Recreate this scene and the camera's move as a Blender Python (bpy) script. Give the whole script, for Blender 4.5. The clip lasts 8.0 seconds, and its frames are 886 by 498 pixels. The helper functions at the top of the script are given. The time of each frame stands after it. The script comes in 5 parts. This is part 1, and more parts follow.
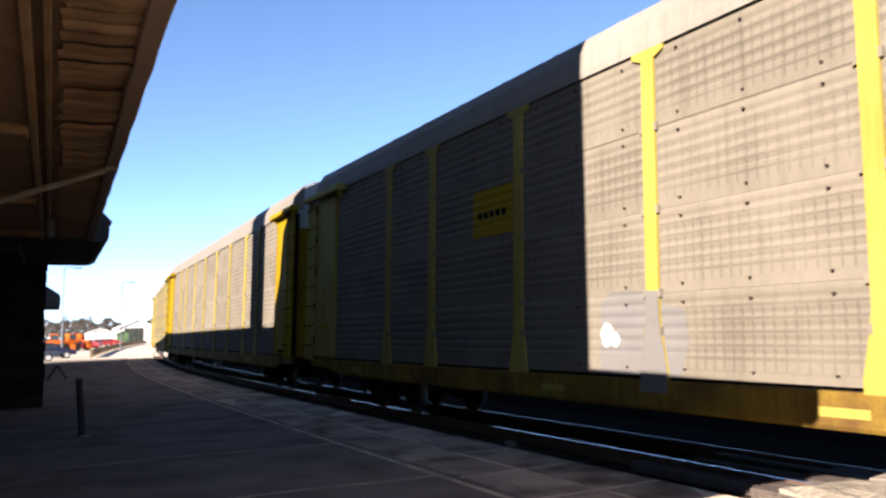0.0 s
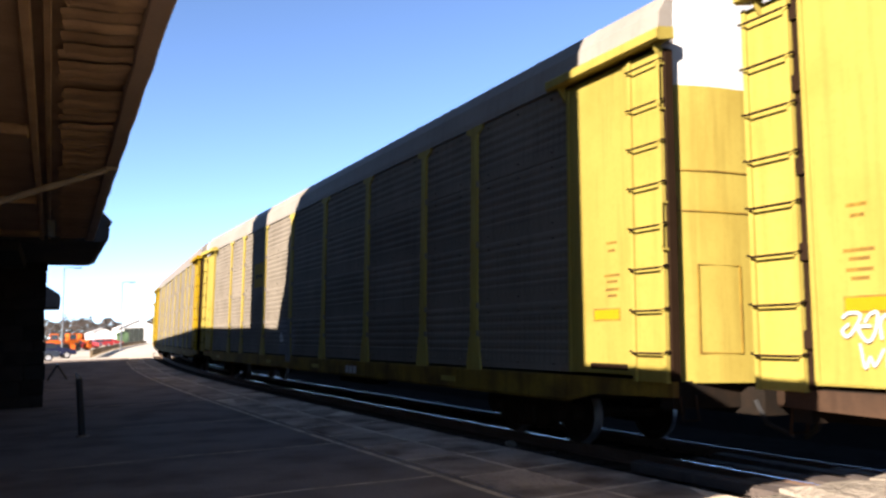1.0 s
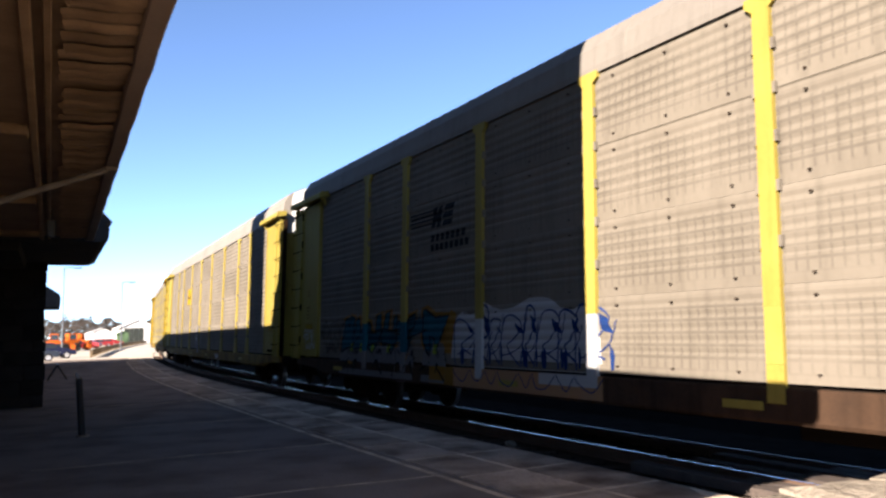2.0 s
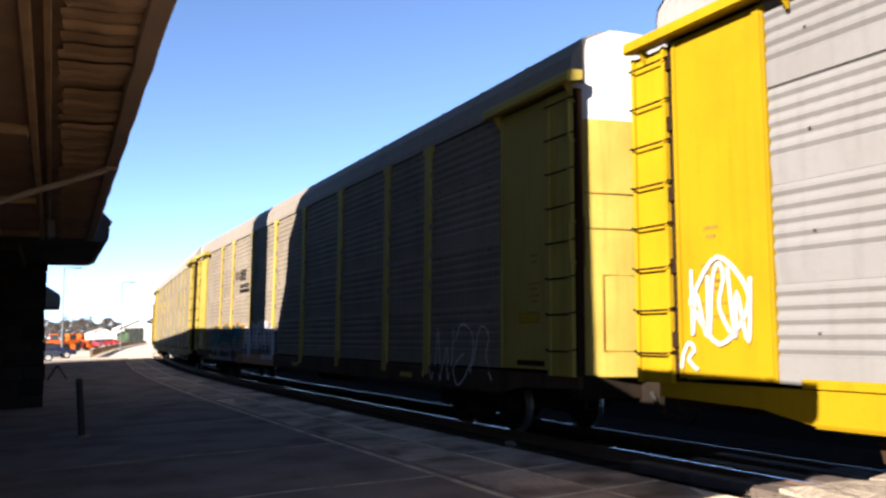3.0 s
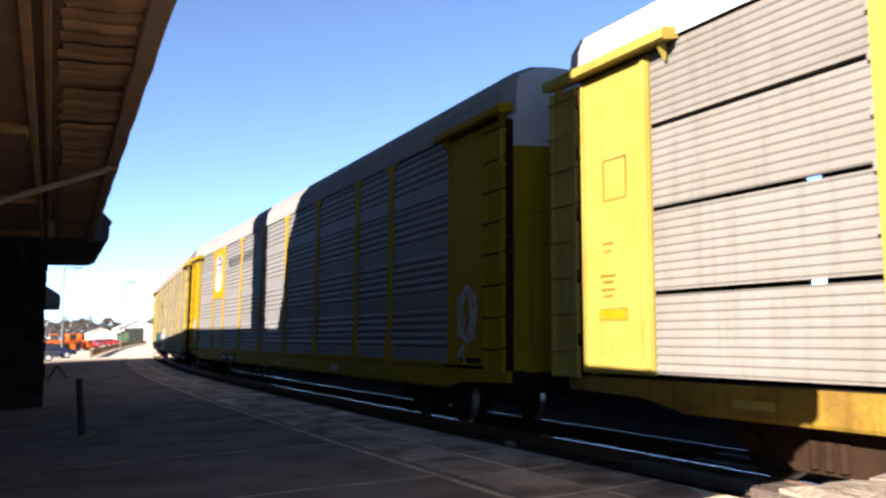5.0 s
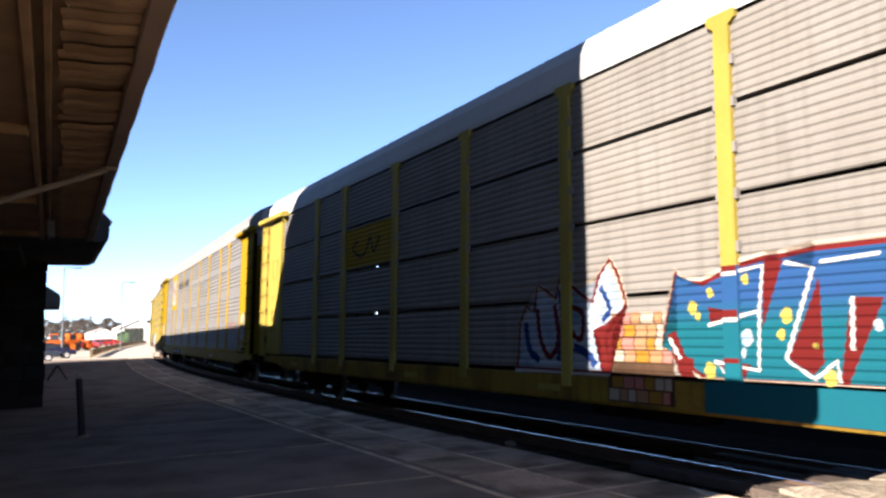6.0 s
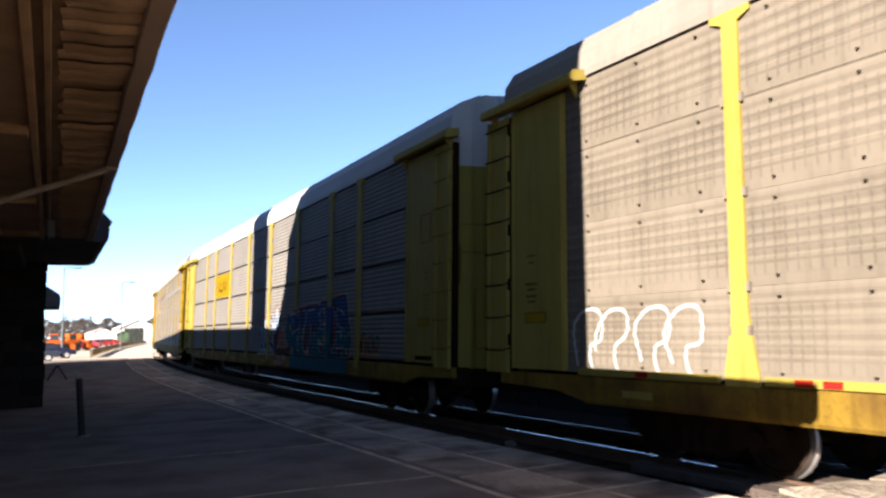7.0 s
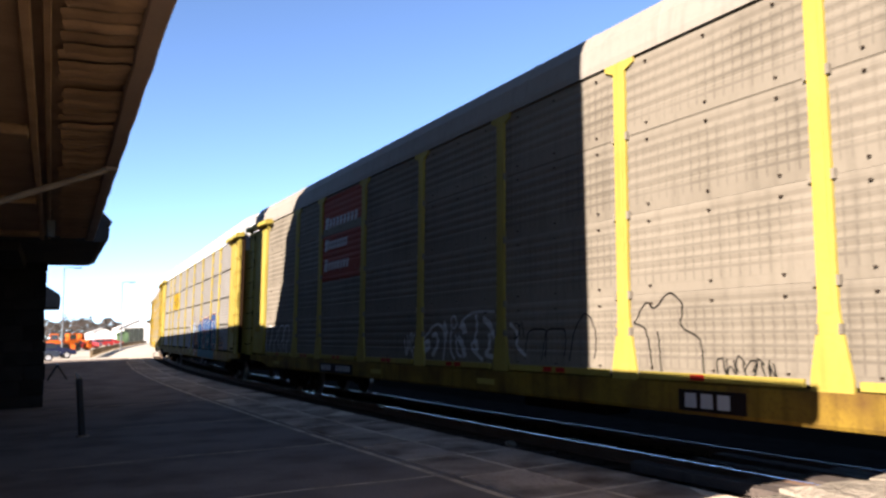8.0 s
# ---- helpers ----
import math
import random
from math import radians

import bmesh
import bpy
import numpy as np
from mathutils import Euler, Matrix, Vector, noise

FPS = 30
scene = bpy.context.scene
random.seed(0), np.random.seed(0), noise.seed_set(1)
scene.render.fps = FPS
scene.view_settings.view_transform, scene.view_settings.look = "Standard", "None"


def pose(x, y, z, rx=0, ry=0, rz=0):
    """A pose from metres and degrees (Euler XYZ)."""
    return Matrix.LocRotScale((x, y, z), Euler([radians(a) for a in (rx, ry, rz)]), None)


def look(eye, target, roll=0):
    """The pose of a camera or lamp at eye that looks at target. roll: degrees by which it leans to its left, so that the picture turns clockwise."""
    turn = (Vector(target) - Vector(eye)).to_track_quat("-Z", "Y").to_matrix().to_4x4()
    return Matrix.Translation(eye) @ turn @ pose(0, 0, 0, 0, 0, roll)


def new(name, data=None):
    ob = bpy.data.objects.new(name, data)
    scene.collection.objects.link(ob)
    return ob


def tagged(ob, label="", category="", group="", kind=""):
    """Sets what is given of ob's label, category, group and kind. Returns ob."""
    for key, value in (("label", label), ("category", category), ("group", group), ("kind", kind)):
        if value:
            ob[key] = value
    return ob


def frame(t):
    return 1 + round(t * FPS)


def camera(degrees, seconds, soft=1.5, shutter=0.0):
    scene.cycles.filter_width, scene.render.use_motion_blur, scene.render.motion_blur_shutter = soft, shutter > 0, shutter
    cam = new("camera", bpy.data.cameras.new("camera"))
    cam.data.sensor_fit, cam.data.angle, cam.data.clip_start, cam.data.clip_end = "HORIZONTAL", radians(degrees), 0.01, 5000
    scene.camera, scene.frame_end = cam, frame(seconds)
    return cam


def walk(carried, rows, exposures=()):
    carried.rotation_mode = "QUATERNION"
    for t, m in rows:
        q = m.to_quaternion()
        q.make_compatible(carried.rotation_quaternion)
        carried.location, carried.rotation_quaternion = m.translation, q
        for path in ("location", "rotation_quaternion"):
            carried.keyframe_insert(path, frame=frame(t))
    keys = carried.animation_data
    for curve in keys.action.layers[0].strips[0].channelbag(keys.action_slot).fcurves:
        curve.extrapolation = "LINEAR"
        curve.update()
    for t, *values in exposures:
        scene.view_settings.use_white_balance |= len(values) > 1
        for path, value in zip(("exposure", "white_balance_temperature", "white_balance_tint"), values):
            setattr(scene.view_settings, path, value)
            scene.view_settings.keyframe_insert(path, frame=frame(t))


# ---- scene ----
YAW = 27.0
PITCH = 5.91
EYE = Vector((0.0, 0.0, 1.745))
cam = camera(59.8, 8.0, soft=2.6, shutter=0.05)
_f = Vector((math.sin(radians(YAW)) * math.cos(radians(PITCH)), math.cos(radians(YAW)) * math.cos(radians(PITCH)), math.sin(radians(PITCH))))
STAND = look(EYE, EYE + _f * 10, -1.38)
walk(cam, [(0.0, STAND), (8.0, STAND)], exposures=[(0.0, 2.75, 6500, 15), (8.0, 2.75, 6500, 15)])

# ---- light ----
SUN_EL, SUN_AZ = 23.6, 60.0      # azimuth: the way the light travels, clockwise from +Y
world = bpy.data.worlds.new("sky")
scene.world = world
world.use_nodes = True
wn = world.node_tree
sky = wn.nodes.new("ShaderNodeTexSky")
sky.sky_type = 'NISHITA'
sky.sun_disc = False
sky.sun_elevation = radians(SUN_EL)
sky.air_density, sky.dust_density, sky.ozone_density = 0.5, 0.0, 2.2
sky.altitude = 2000
sky.sun_rotation = radians(SUN_AZ + 180)
tint = wn.nodes.new("ShaderNodeMix")
tint.data_type, tint.blend_type = 'RGBA', 'MULTIPLY'
tint.inputs[0].default_value = 1.0
tint.inputs[7].default_value = (0.97, 1.0, 0.97, 1)
wn.links.new(sky.outputs[0], tint.inputs[6])
wn.links.new(tint.outputs[2], wn.nodes["Background"].inputs[0])
wn.nodes["Background"].inputs[1].default_value = 0.0625
sun_data = bpy.data.lights.new("sun", 'SUN')
sun_data.energy, sun_data.angle, sun_data.color = 5.0, radians(0.4), (1.0, 0.92, 0.82)
sun = new("sun", sun_data)
_d = Vector((math.sin(radians(SUN_AZ)) * math.cos(radians(SUN_EL)), math.cos(radians(SUN_AZ)) * math.cos(radians(SUN_EL)), -math.sin(radians(SUN_EL))))
sun.matrix_world = look((-40, -40, 40), Vector((-40, -40, 40)) + _d)

# ---- track line ----
D0, TH0, K0, K1, BANK = 8.194, radians(-29.518 + YAW), 0.00035, 0.00007, 2.13
GAP0, SPEED, PITCH_CARS = -9.369, 15.147, 28.6


def _track_table():
    step = 0.25
    pts = {}
    for sign in (1, -1):
        x, y, a = D0 * math.cos(TH0), -D0 * math.sin(TH0), TH0
        for i in range(0, 1200):
            s = sign * i * step
            pts[sign * i] = (x, y, a)
            k = K0 + K1 * s if s > 0 else K0
            if s > 46:
                k = 0.0019 if s < 90 else 0.0075
            am = a + sign * k * step / 2
            x += sign * math.sin(am) * step
            y += sign * math.cos(am) * step
            a += sign * k * step
    return pts


TRACK = _track_table()


def track_at(s):
    """x, y and heading (clockwise from +Y) at s metres along the track."""
    i = math.floor(s / 0.25)
    u = s / 0.25 - i
    p, q = TRACK[i], TRACK[i + 1]
    return tuple(p[k] * (1 - u) + q[k] * u for k in range(3))


def on_track(s, lat, z):
    x, y, a = track_at(s)
    e = radians(BANK)
    l = lat * math.cos(e) + z * math.sin(e)
    return Vector((x + l * math.cos(a), y - l * math.sin(a), z * math.cos(e) - lat * math.sin(e)))


def car_pose(s):
    """Pose of a car whose middle is at s: +Y ahead, riding on two trucks 20.1 m apart."""
    a, b = track_at(s - 10.05), track_at(s + 10.05)
    h = math.atan2(b[0] - a[0], b[1] - a[1])
    m = Matrix.Translation(((a[0] + b[0]) / 2, (a[1] + b[1]) / 2, 0))
    return m @ Matrix.Rotation(-h, 4, 'Z') @ Matrix.Rotation(radians(BANK), 4, 'Y')


# ---- materials ----
def surface(name, col, rough=0.7, metal=0.0, col2=None, scale=2.0, amount=0.5, bump=0.15, fine=14.0, rand=0.12, streak=0.0, grid=None, fade=None, spec=0.02):
    """A surface with large stains towards col2, fine grain and relief. grid: (y pitch, z pitch, depth) of perforation rows; fade: (z0, z1, colour) of sprayed paint."""
    m = bpy.data.materials.new(name)
    m.use_nodes = True
    nt = m.node_tree
    nd, ln = nt.nodes, nt.links
    bs = nd["Principled BSDF"]
    bs.inputs["Roughness"].default_value = rough
    bs.inputs["Metallic"].default_value = metal
    bs.inputs["Specular IOR Level"].default_value = spec
    tc = nd.new("ShaderNodeTexCoord")
    oi = nd.new("ShaderNodeObjectInfo")
    mul = nd.new("ShaderNodeMath")
    mul.operation = 'MULTIPLY'
    mul.inputs[1].default_value = 37.0
    ln.new(oi.outputs["Random"], mul.inputs[0])
    add = nd.new("ShaderNodeVectorMath")
    add.operation = 'ADD'
    ln.new(tc.outputs["Object"], add.inputs[0])
    ln.new(mul.outputs[0], add.inputs[1])
    n1 = nd.new("ShaderNodeTexNoise")
    n1.inputs["Scale"].default_value = scale
    n1.inputs["Detail"].default_value = 5
    n2 = nd.new("ShaderNodeTexNoise")
    n2.inputs["Scale"].default_value = scale * fine
    n2.inputs["Detail"].default_value = 3
    ln.new(add.outputs[0], n1.inputs["Vector"])
    ln.new(add.outputs[0], n2.inputs["Vector"])
    col2 = col2 or tuple(c * 0.6 for c in col)

    def mix(a, b, f):
        x = nd.new("ShaderNodeMix")
        x.data_type = 'RGBA'
        for sock, v in ((x.inputs[6], a), (x.inputs[7], b)):
            if isinstance(v, tuple):
                sock.default_value = (*v, 1)
            else:
                ln.new(v, sock)
        if isinstance(f, float):
            x.inputs[0].default_value = f
        else:
            ln.new(f, x.inputs[0])
        return x.outputs[2]

    def ramp(v, lo, hi, top=1.0):
        r = nd.new("ShaderNodeMapRange")
        r.inputs[1].default_value, r.inputs[2].default_value = lo, hi
        r.inputs[3].default_value, r.inputs[4].default_value = 0.0, top
        ln.new(v, r.inputs[0])
        return r.outputs[0]

    base = col
    if fade:
        sx = nd.new("ShaderNodeSeparateXYZ")
        ln.new(tc.outputs["Object"], sx.inputs[0])
        base = mix(col, fade[2], ramp(sx.outputs[2], fade[0], fade[1]))
    c = mix(base, col2, ramp(n1.outputs[0], 0.42, 0.72, amount))
    c = mix(c, col2, ramp(n2.outputs[0], 0.5, 0.8, amount * 0.6))
    if streak:
        mp = nd.new("ShaderNodeMapping")
        mp.inputs["Scale"].default_value = (5.0, 5.0, 0.35)
        ln.new(add.outputs[0], mp.inputs[0])
        n3 = nd.new("ShaderNodeTexNoise")
        n3.inputs["Scale"].default_value = 1.6
        n3.inputs["Detail"].default_value = 4
        ln.new(mp.outputs[0], n3.inputs["Vector"])
        c = mix(c, tuple(x * 0.45 for x in col2), ramp(n3.outputs[0], 0.5, 0.78, streak))
    if grid:
        sp = nd.new("ShaderNodeSeparateXYZ")
        ln.new(tc.outputs["Object"], sp.inputs[0])
        masks = []
        for axis, pitch, width in ((1, grid[0], 0.14), (2, grid[1], 0.17)):
            d = nd.new("ShaderNodeMath")
            d.operation = 'DIVIDE'
            d.inputs[1].default_value = pitch
            ln.new(sp.outputs[axis], d.inputs[0])
            f = nd.new("ShaderNodeMath")
            f.operation = 'FRACT'
            ln.new(d.outputs[0], f.inputs[0])
            p = nd.new("ShaderNodeMath")
            p.operation = 'PINGPONG'
            p.inputs[1].default_value = 0.5
            ln.new(f.outputs[0], p.inputs[0])
            masks.append(ramp(p.outputs[0], width, width * 0.3))
        mm = nd.new("ShaderNodeMath")
        mm.operation = 'MAXIMUM'
        ln.new(masks[0], mm.inputs[0])
        ln.new(masks[1], mm.inputs[1])
        m2 = nd.new("ShaderNodeMath")
        m2.operation = 'MULTIPLY'
        ln.new(mm.outputs[0], m2.inputs[0])
        ln.new(ramp(n1.outputs[0], 0.25, 0.6, grid[2]), m2.inputs[1])
        sm = nd.new("ShaderNodeMath")
        sm.operation = 'PINGPONG'
        sm.inputs[1].default_value = 0.51
        ln.new(sp.outputs[2], sm.inputs[0])
        m3 = nd.new("ShaderNodeMath")
        m3.operation = 'MULTIPLY'
        ln.new(m2.outputs[0], m3.inputs[0])
        ln.new(ramp(sm.outputs[0], 0.12, 0.16), m3.inputs[1])
        c = mix(c, tuple(x * 0.3 for x in col), m3.outputs[0])
    hs = nd.new("ShaderNodeHueSaturation")
    ln.new(c, hs.inputs["Color"])
    vr = nd.new("ShaderNodeMapRange")
    vr.inputs[3].default_value, vr.inputs[4].default_value = 1 - rand, 1 + rand
    ln.new(oi.outputs["Random"], vr.inputs[0])
    ln.new(vr.outputs[0], hs.inputs["Value"])
    ln.new(hs.outputs[0], bs.inputs["Base Color"])
    if bump:
        bp = nd.new("ShaderNodeBump")
        bp.inputs["Strength"].default_value = bump
        bp.inputs["Distance"].default_value = 0.02
        ln.new(n2.outputs[0], bp.inputs["Height"])
        ln.new(bp.outputs[0], bs.inputs["Normal"])
    return m


TAN = surface("tan_panel_paint", (0.102, 0.0865, 0.066), 0.75, col2=(0.071, 0.059, 0.044), scale=0.8, amount=0.5, streak=0.3, grid=(0.13, 0.144, 0.45), rand=0.07)
TAN_ROOF = surface("tan_roof_metal", (0.122, 0.107, 0.0889), 0.55, col2=(0.0889, 0.0775, 0.0637), scale=0.7, streak=0.2)
GREY = surface("galvanised_panel", (0.096, 0.0935, 0.0895), 0.6, 0.1, col2=(0.0806, 0.0745, 0.0669), scale=1.0, amount=0.5, streak=0.25, rand=0.06, spec=0.12)
GREY_ROOF = surface("galvanised_roof", (0.121, 0.116, 0.111), 0.6, 0.1, col2=(0.0935, 0.0882, 0.0836), scale=1.0)
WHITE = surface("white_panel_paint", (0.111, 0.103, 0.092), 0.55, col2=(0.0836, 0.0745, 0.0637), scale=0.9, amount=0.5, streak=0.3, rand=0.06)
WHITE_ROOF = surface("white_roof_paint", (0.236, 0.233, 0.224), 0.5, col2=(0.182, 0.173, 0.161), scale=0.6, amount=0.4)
PALE_YELLOW = surface("aged_yellow_paint", (0.168, 0.13, 0.028), 0.55, col2=(0.121, 0.0821, 0.015), scale=1.3, amount=0.4, streak=0.3)
YELLOW = surface("fresh_yellow_paint", (0.158, 0.1, 0.003), 0.6, col2=(0.12, 0.072, 0.003), scale=1.1, amount=0.4, streak=0.2)
OLD_SILL = surface("rusty_yellow_sill_paint", (0.127, 0.079, 0.0118), 0.7, col2=(0.0505, 0.0252, 0.01), scale=1.6, amount=0.9, streak=0.5)
BROWN_SILL = surface("brown_sill_paint", (0.0369, 0.0207, 0.0121), 0.75, col2=(0.0167, 0.0107, 0.00739), scale=1.6, amount=0.8, streak=0.4)
DOOR_WHITE = surface("door_white_paint", (0.26, 0.252, 0.24), 0.5, col2=(0.197, 0.185, 0.161), amount=0.4)
SEAM = surface("dark_brown_seam", (0.0126, 0.00707, 0.00404), 0.8, spec=0.0)
DARK = surface("grimy_underframe_steel", (0.00882, 0.00707, 0.00556), 0.75, col2=(0.0189, 0.0114, 0.00707), scale=3.0, spec=0.0)
TRUCK = surface("rusty_cast_steel", (0.0189, 0.0114, 0.00707), 0.8, col2=(0.00806, 0.00532, 0.00404), scale=5.0, spec=0.0)
WHEEL = surface("wheel_steel", (0.027, 0.0178, 0.0119), 0.65, 0.3, col2=(0.0119, 0.00806, 0.00594), scale=6.0)
TREAD = surface("polished_tread", (0.3, 0.28, 0.26), 0.4, 0.9)
DARK_BOLT = surface("panel_bolt", (0.0234, 0.0167, 0.0118), 0.7)
P_WHITE = surface("white_spray", (0.226, 0.219, 0.207), 0.6, col2=(0.183, 0.176, 0.165), amount=0.3, rand=0.03)
P_BLACK = surface("black_spray", (0.00459, 0.00413, 0.00367), 0.6, amount=0.3)
P_ORANGE = surface("orange_spray", (0.141, 0.0701, 0.00973), 0.6, col2=(0.113, 0.054, 0.0108), amount=0.4)
P_TEAL = surface("teal_spray", (0.00486, 0.0475, 0.0621), 0.6, col2=(0.00806, 0.0356, 0.0486), amount=0.6, rand=0.08)
P_GREEN = surface("lime_spray", (0.118, 0.167, 0.0134), 0.6, amount=0.3)
P_GREYP = surface("grey_spray", (0.0904, 0.0836, 0.0775), 0.6, col2=(0.0669, 0.0599, 0.0537), amount=0.4)
P_BLUE = surface("blue_spray", (0.00755, 0.0189, 0.0648), 0.6, col2=(0.0054, 0.0119, 0.0432), amount=0.4)
P_FADE = surface("blue_to_teal_spray", (0.00378, 0.0475, 0.0604), 0.6, col2=(0.00486, 0.0356, 0.0566), amount=0.3, fade=(1.65, 1.95, (0.0108, 0.0324, 0.0889)))
P_PALE = surface("pale_blue_spray", (0.151, 0.17, 0.185), 0.6, col2=(0.0537, 0.0973, 0.141), scale=2.2, amount=0.8)
P_RED = surface("maroon_spray", (0.054, 0.00594, 0.0054), 0.6, col2=(0.0404, 0.0054, 0.0054), amount=0.4)
P_CREAM = surface("cream_spray", (0.188, 0.157, 0.121), 0.6, amount=0.2)
P_SPOT = surface("yellow_spray", (0.167, 0.144, 0.0301), 0.6, amount=0.2)
P_PINK = surface("pink_spray", (0.207, 0.0739, 0.0599), 0.6, amount=0.3)
P_CLAY = surface("clay_spray", (0.167, 0.0874, 0.0402), 0.65, col2=(0.134, 0.0836, 0.0599), amount=0.4, rand=0.3)
P_SIGN = surface("vermilion_sign_paint", (0.12, 0.02, 0.0085), 0.55, col2=(0.095, 0.0175, 0.0085), scale=0.9, amount=0.5)
P_REDREF = surface("red_reflector", (0.167, 0.01, 0.00669), 0.35)
P_NAVY = surface("navy_sign_paint", (0.01, 0.0167, 0.0806), 0.5)
P_PLATE = surface("black_plate_paint", (0.01, 0.00669, 0.00599), 0.7)
ASPHALT = surface("worn_platform_asphalt", (0.185, 0.148, 0.122), 0.9, col2=(0.085, 0.068, 0.057), scale=1.1, amount=0.75, bump=0.9, fine=26, spec=0.0)
SLAB = surface("edge_slab_concrete", (0.31, 0.235, 0.175), 0.9, col2=(0.085, 0.06, 0.044), scale=1.3, amount=1.0, bump=0.6, fine=20, rand=0.2, spec=0.0)
LINE = surface("faded_platform_line", (0.52, 0.40, 0.28), 0.9, col2=(0.2, 0.15, 0.11), scale=2.5, amount=1.0, spec=0.0)
EARTH = surface("ground_gravel", (0.2, 0.175, 0.138), 0.95, col2=(0.13, 0.112, 0.085), scale=0.12, amount=0.6, bump=0.5, fine=120, spec=0.0)
LOT = surface("pale_lot_concrete", (0.3, 0.265, 0.215), 0.9, col2=(0.2, 0.175, 0.14), scale=0.2, amount=0.5, fine=40)
# near-black: the shade under the cars is put into the ballast colour
BALLAST = surface("shade_dark_ballast", (0.016, 0.0142, 0.0126), 0.95, col2=(0.009, 0.008, 0.007), scale=3.0, amount=0.8, bump=0.8, fine=10, rand=0.3, spec=0.0)
TIE = surface("weathered_tie", (0.0413, 0.0303, 0.0231), 0.9, col2=(0.022, 0.0165, 0.0132), scale=4.0, spec=0.0)
RAIL = surface("rail_web", (0.0876, 0.0548, 0.0365), 0.7, 0.3)
RAIL_TOP = surface("rail_head", (0.62, 0.62, 0.62), 0.16, 1.0, col2=(0.5, 0.48, 0.46), amount=0.3, bump=0.03)
SOFFIT = surface("brown_soffit_board", (0.3, 0.2, 0.115), 0.6, col2=(0.18, 0.115, 0.065), scale=2.0, amount=0.7, rand=0.18)
FASCIA = surface("weathered_fascia_board", (0.27, 0.2, 0.15), 0.6, col2=(0.17, 0.125, 0.095), scale=1.5)
SHINGLE = surface("dark_roof_shingle", (0.06, 0.055, 0.05), 0.9, scale=2.0, bump=0.5)
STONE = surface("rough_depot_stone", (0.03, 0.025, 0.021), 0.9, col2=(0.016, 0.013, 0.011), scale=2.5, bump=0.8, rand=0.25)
LIME = surface("pale_limestone", (0.157, 0.13, 0.0975), 0.9, col2=(0.0669, 0.0537, 0.0402), scale=4.0, amount=0.7, bump=0.9, fine=9, rand=0.12)
IRON = surface("black_iron", (0.0161, 0.0146, 0.0146), 0.5, 0.4, scale=6.0, spec=0.5)
PIPE = surface("painted_pipe", (0.24, 0.20, 0.16), 0.5, scale=4.0)
LAMP_METAL = surface("grey_lamp_pole", (0.085, 0.0892, 0.0935), 0.5, 0.4)
GLASS = surface("dark_window_glass", (0.02, 0.025, 0.03), 0.08, rand=0.0, bump=0, spec=0.5)
RUBBER = surface("tyre_rubber", (0.0182, 0.0175, 0.0168), 0.85)
CHROME = surface("wheel_cover", (0.5, 0.5, 0.5), 0.35, 0.8)
C_SILVER = surface("silver_car_paint", (0.03, 0.038, 0.052), 0.3, 0.5, amount=0.15, bump=0, spec=0.5)
C_BLUE = surface("blue_car_paint", (0.009, 0.012, 0.034), 0.25, 0.2, amount=0.2, bump=0, spec=0.5)
C_RED = surface("red_car_paint", (0.192, 0.0092, 0.0092), 0.3, 0.1, amount=0.2, bump=0, spec=0.5)
C_ORANGE = surface("orange_machine_paint", (0.284, 0.0599, 0.0092), 0.5, amount=0.4)
BARN = surface("white_siding", (0.388, 0.378, 0.356), 0.7, scale=0.5, amount=0.2)
GREEN = surface("green_shed_paint", (0.055, 0.0874, 0.0459), 0.7, scale=0.5, amount=0.5)
SHED_DOOR = surface("dark_shed_door_paint", (0.0228, 0.0258, 0.0228), 0.7, scale=0.5, amount=0.4)
TIMBER = surface("weathered_timber", (0.101, 0.0734, 0.0459), 0.85, col2=(0.055, 0.039, 0.0252), scale=1.0)
PLANK = surface("crossing_plank", (0.06, 0.046, 0.037), 0.9, col2=(0.03, 0.023, 0.019), scale=2.2, amount=1.0, bump=0.6, rand=0.3, spec=0.1)
# shade seen beneath the cars, put into the added bank's colour
GAP_SHADE = surface("gap_shade_dark", (0.014, 0.012, 0.011), 0.95, scale=3.0, bump=0.8, spec=0.0)
BARK = surface("bare_bark", (0.0452, 0.0355, 0.029), 0.9, scale=3.0)
NEEDLE = surface("dark_evergreen", (0.06, 0.05, 0.042), 0.85, scale=1.0, rand=0.3)
BRICK_M = surface("depot_brick", (0.137, 0.0683, 0.0434), 0.9, col2=(0.0867, 0.0434, 0.031), scale=1.0)


# ---- mesh helpers ----
def mesh_of(name, bm, mats):
    me = bpy.data.meshes.new(name)
    bmesh.ops.recalc_face_normals(bm, faces=bm.faces)
    bm.to_mesh(me)
    bm.free()
    for m in (mats if isinstance(mats, (list, tuple)) else [mats]):
        me.materials.append(m)
    return me


def part(name, data, mats=None, parent=None, label="", at=None):
    if isinstance(data, bmesh.types.BMesh):
        data = mesh_of(name, data, mats)
    ob = new(name, data)
    ob.parent = parent
    if at is not None:
        ob.matrix_basis = at
    if label:
        ob["label"] = label
    return ob


def thing(name, label, category, at=None, group="", kind=""):
    return tagged(part(name, None, at=at), label, category, group, kind)


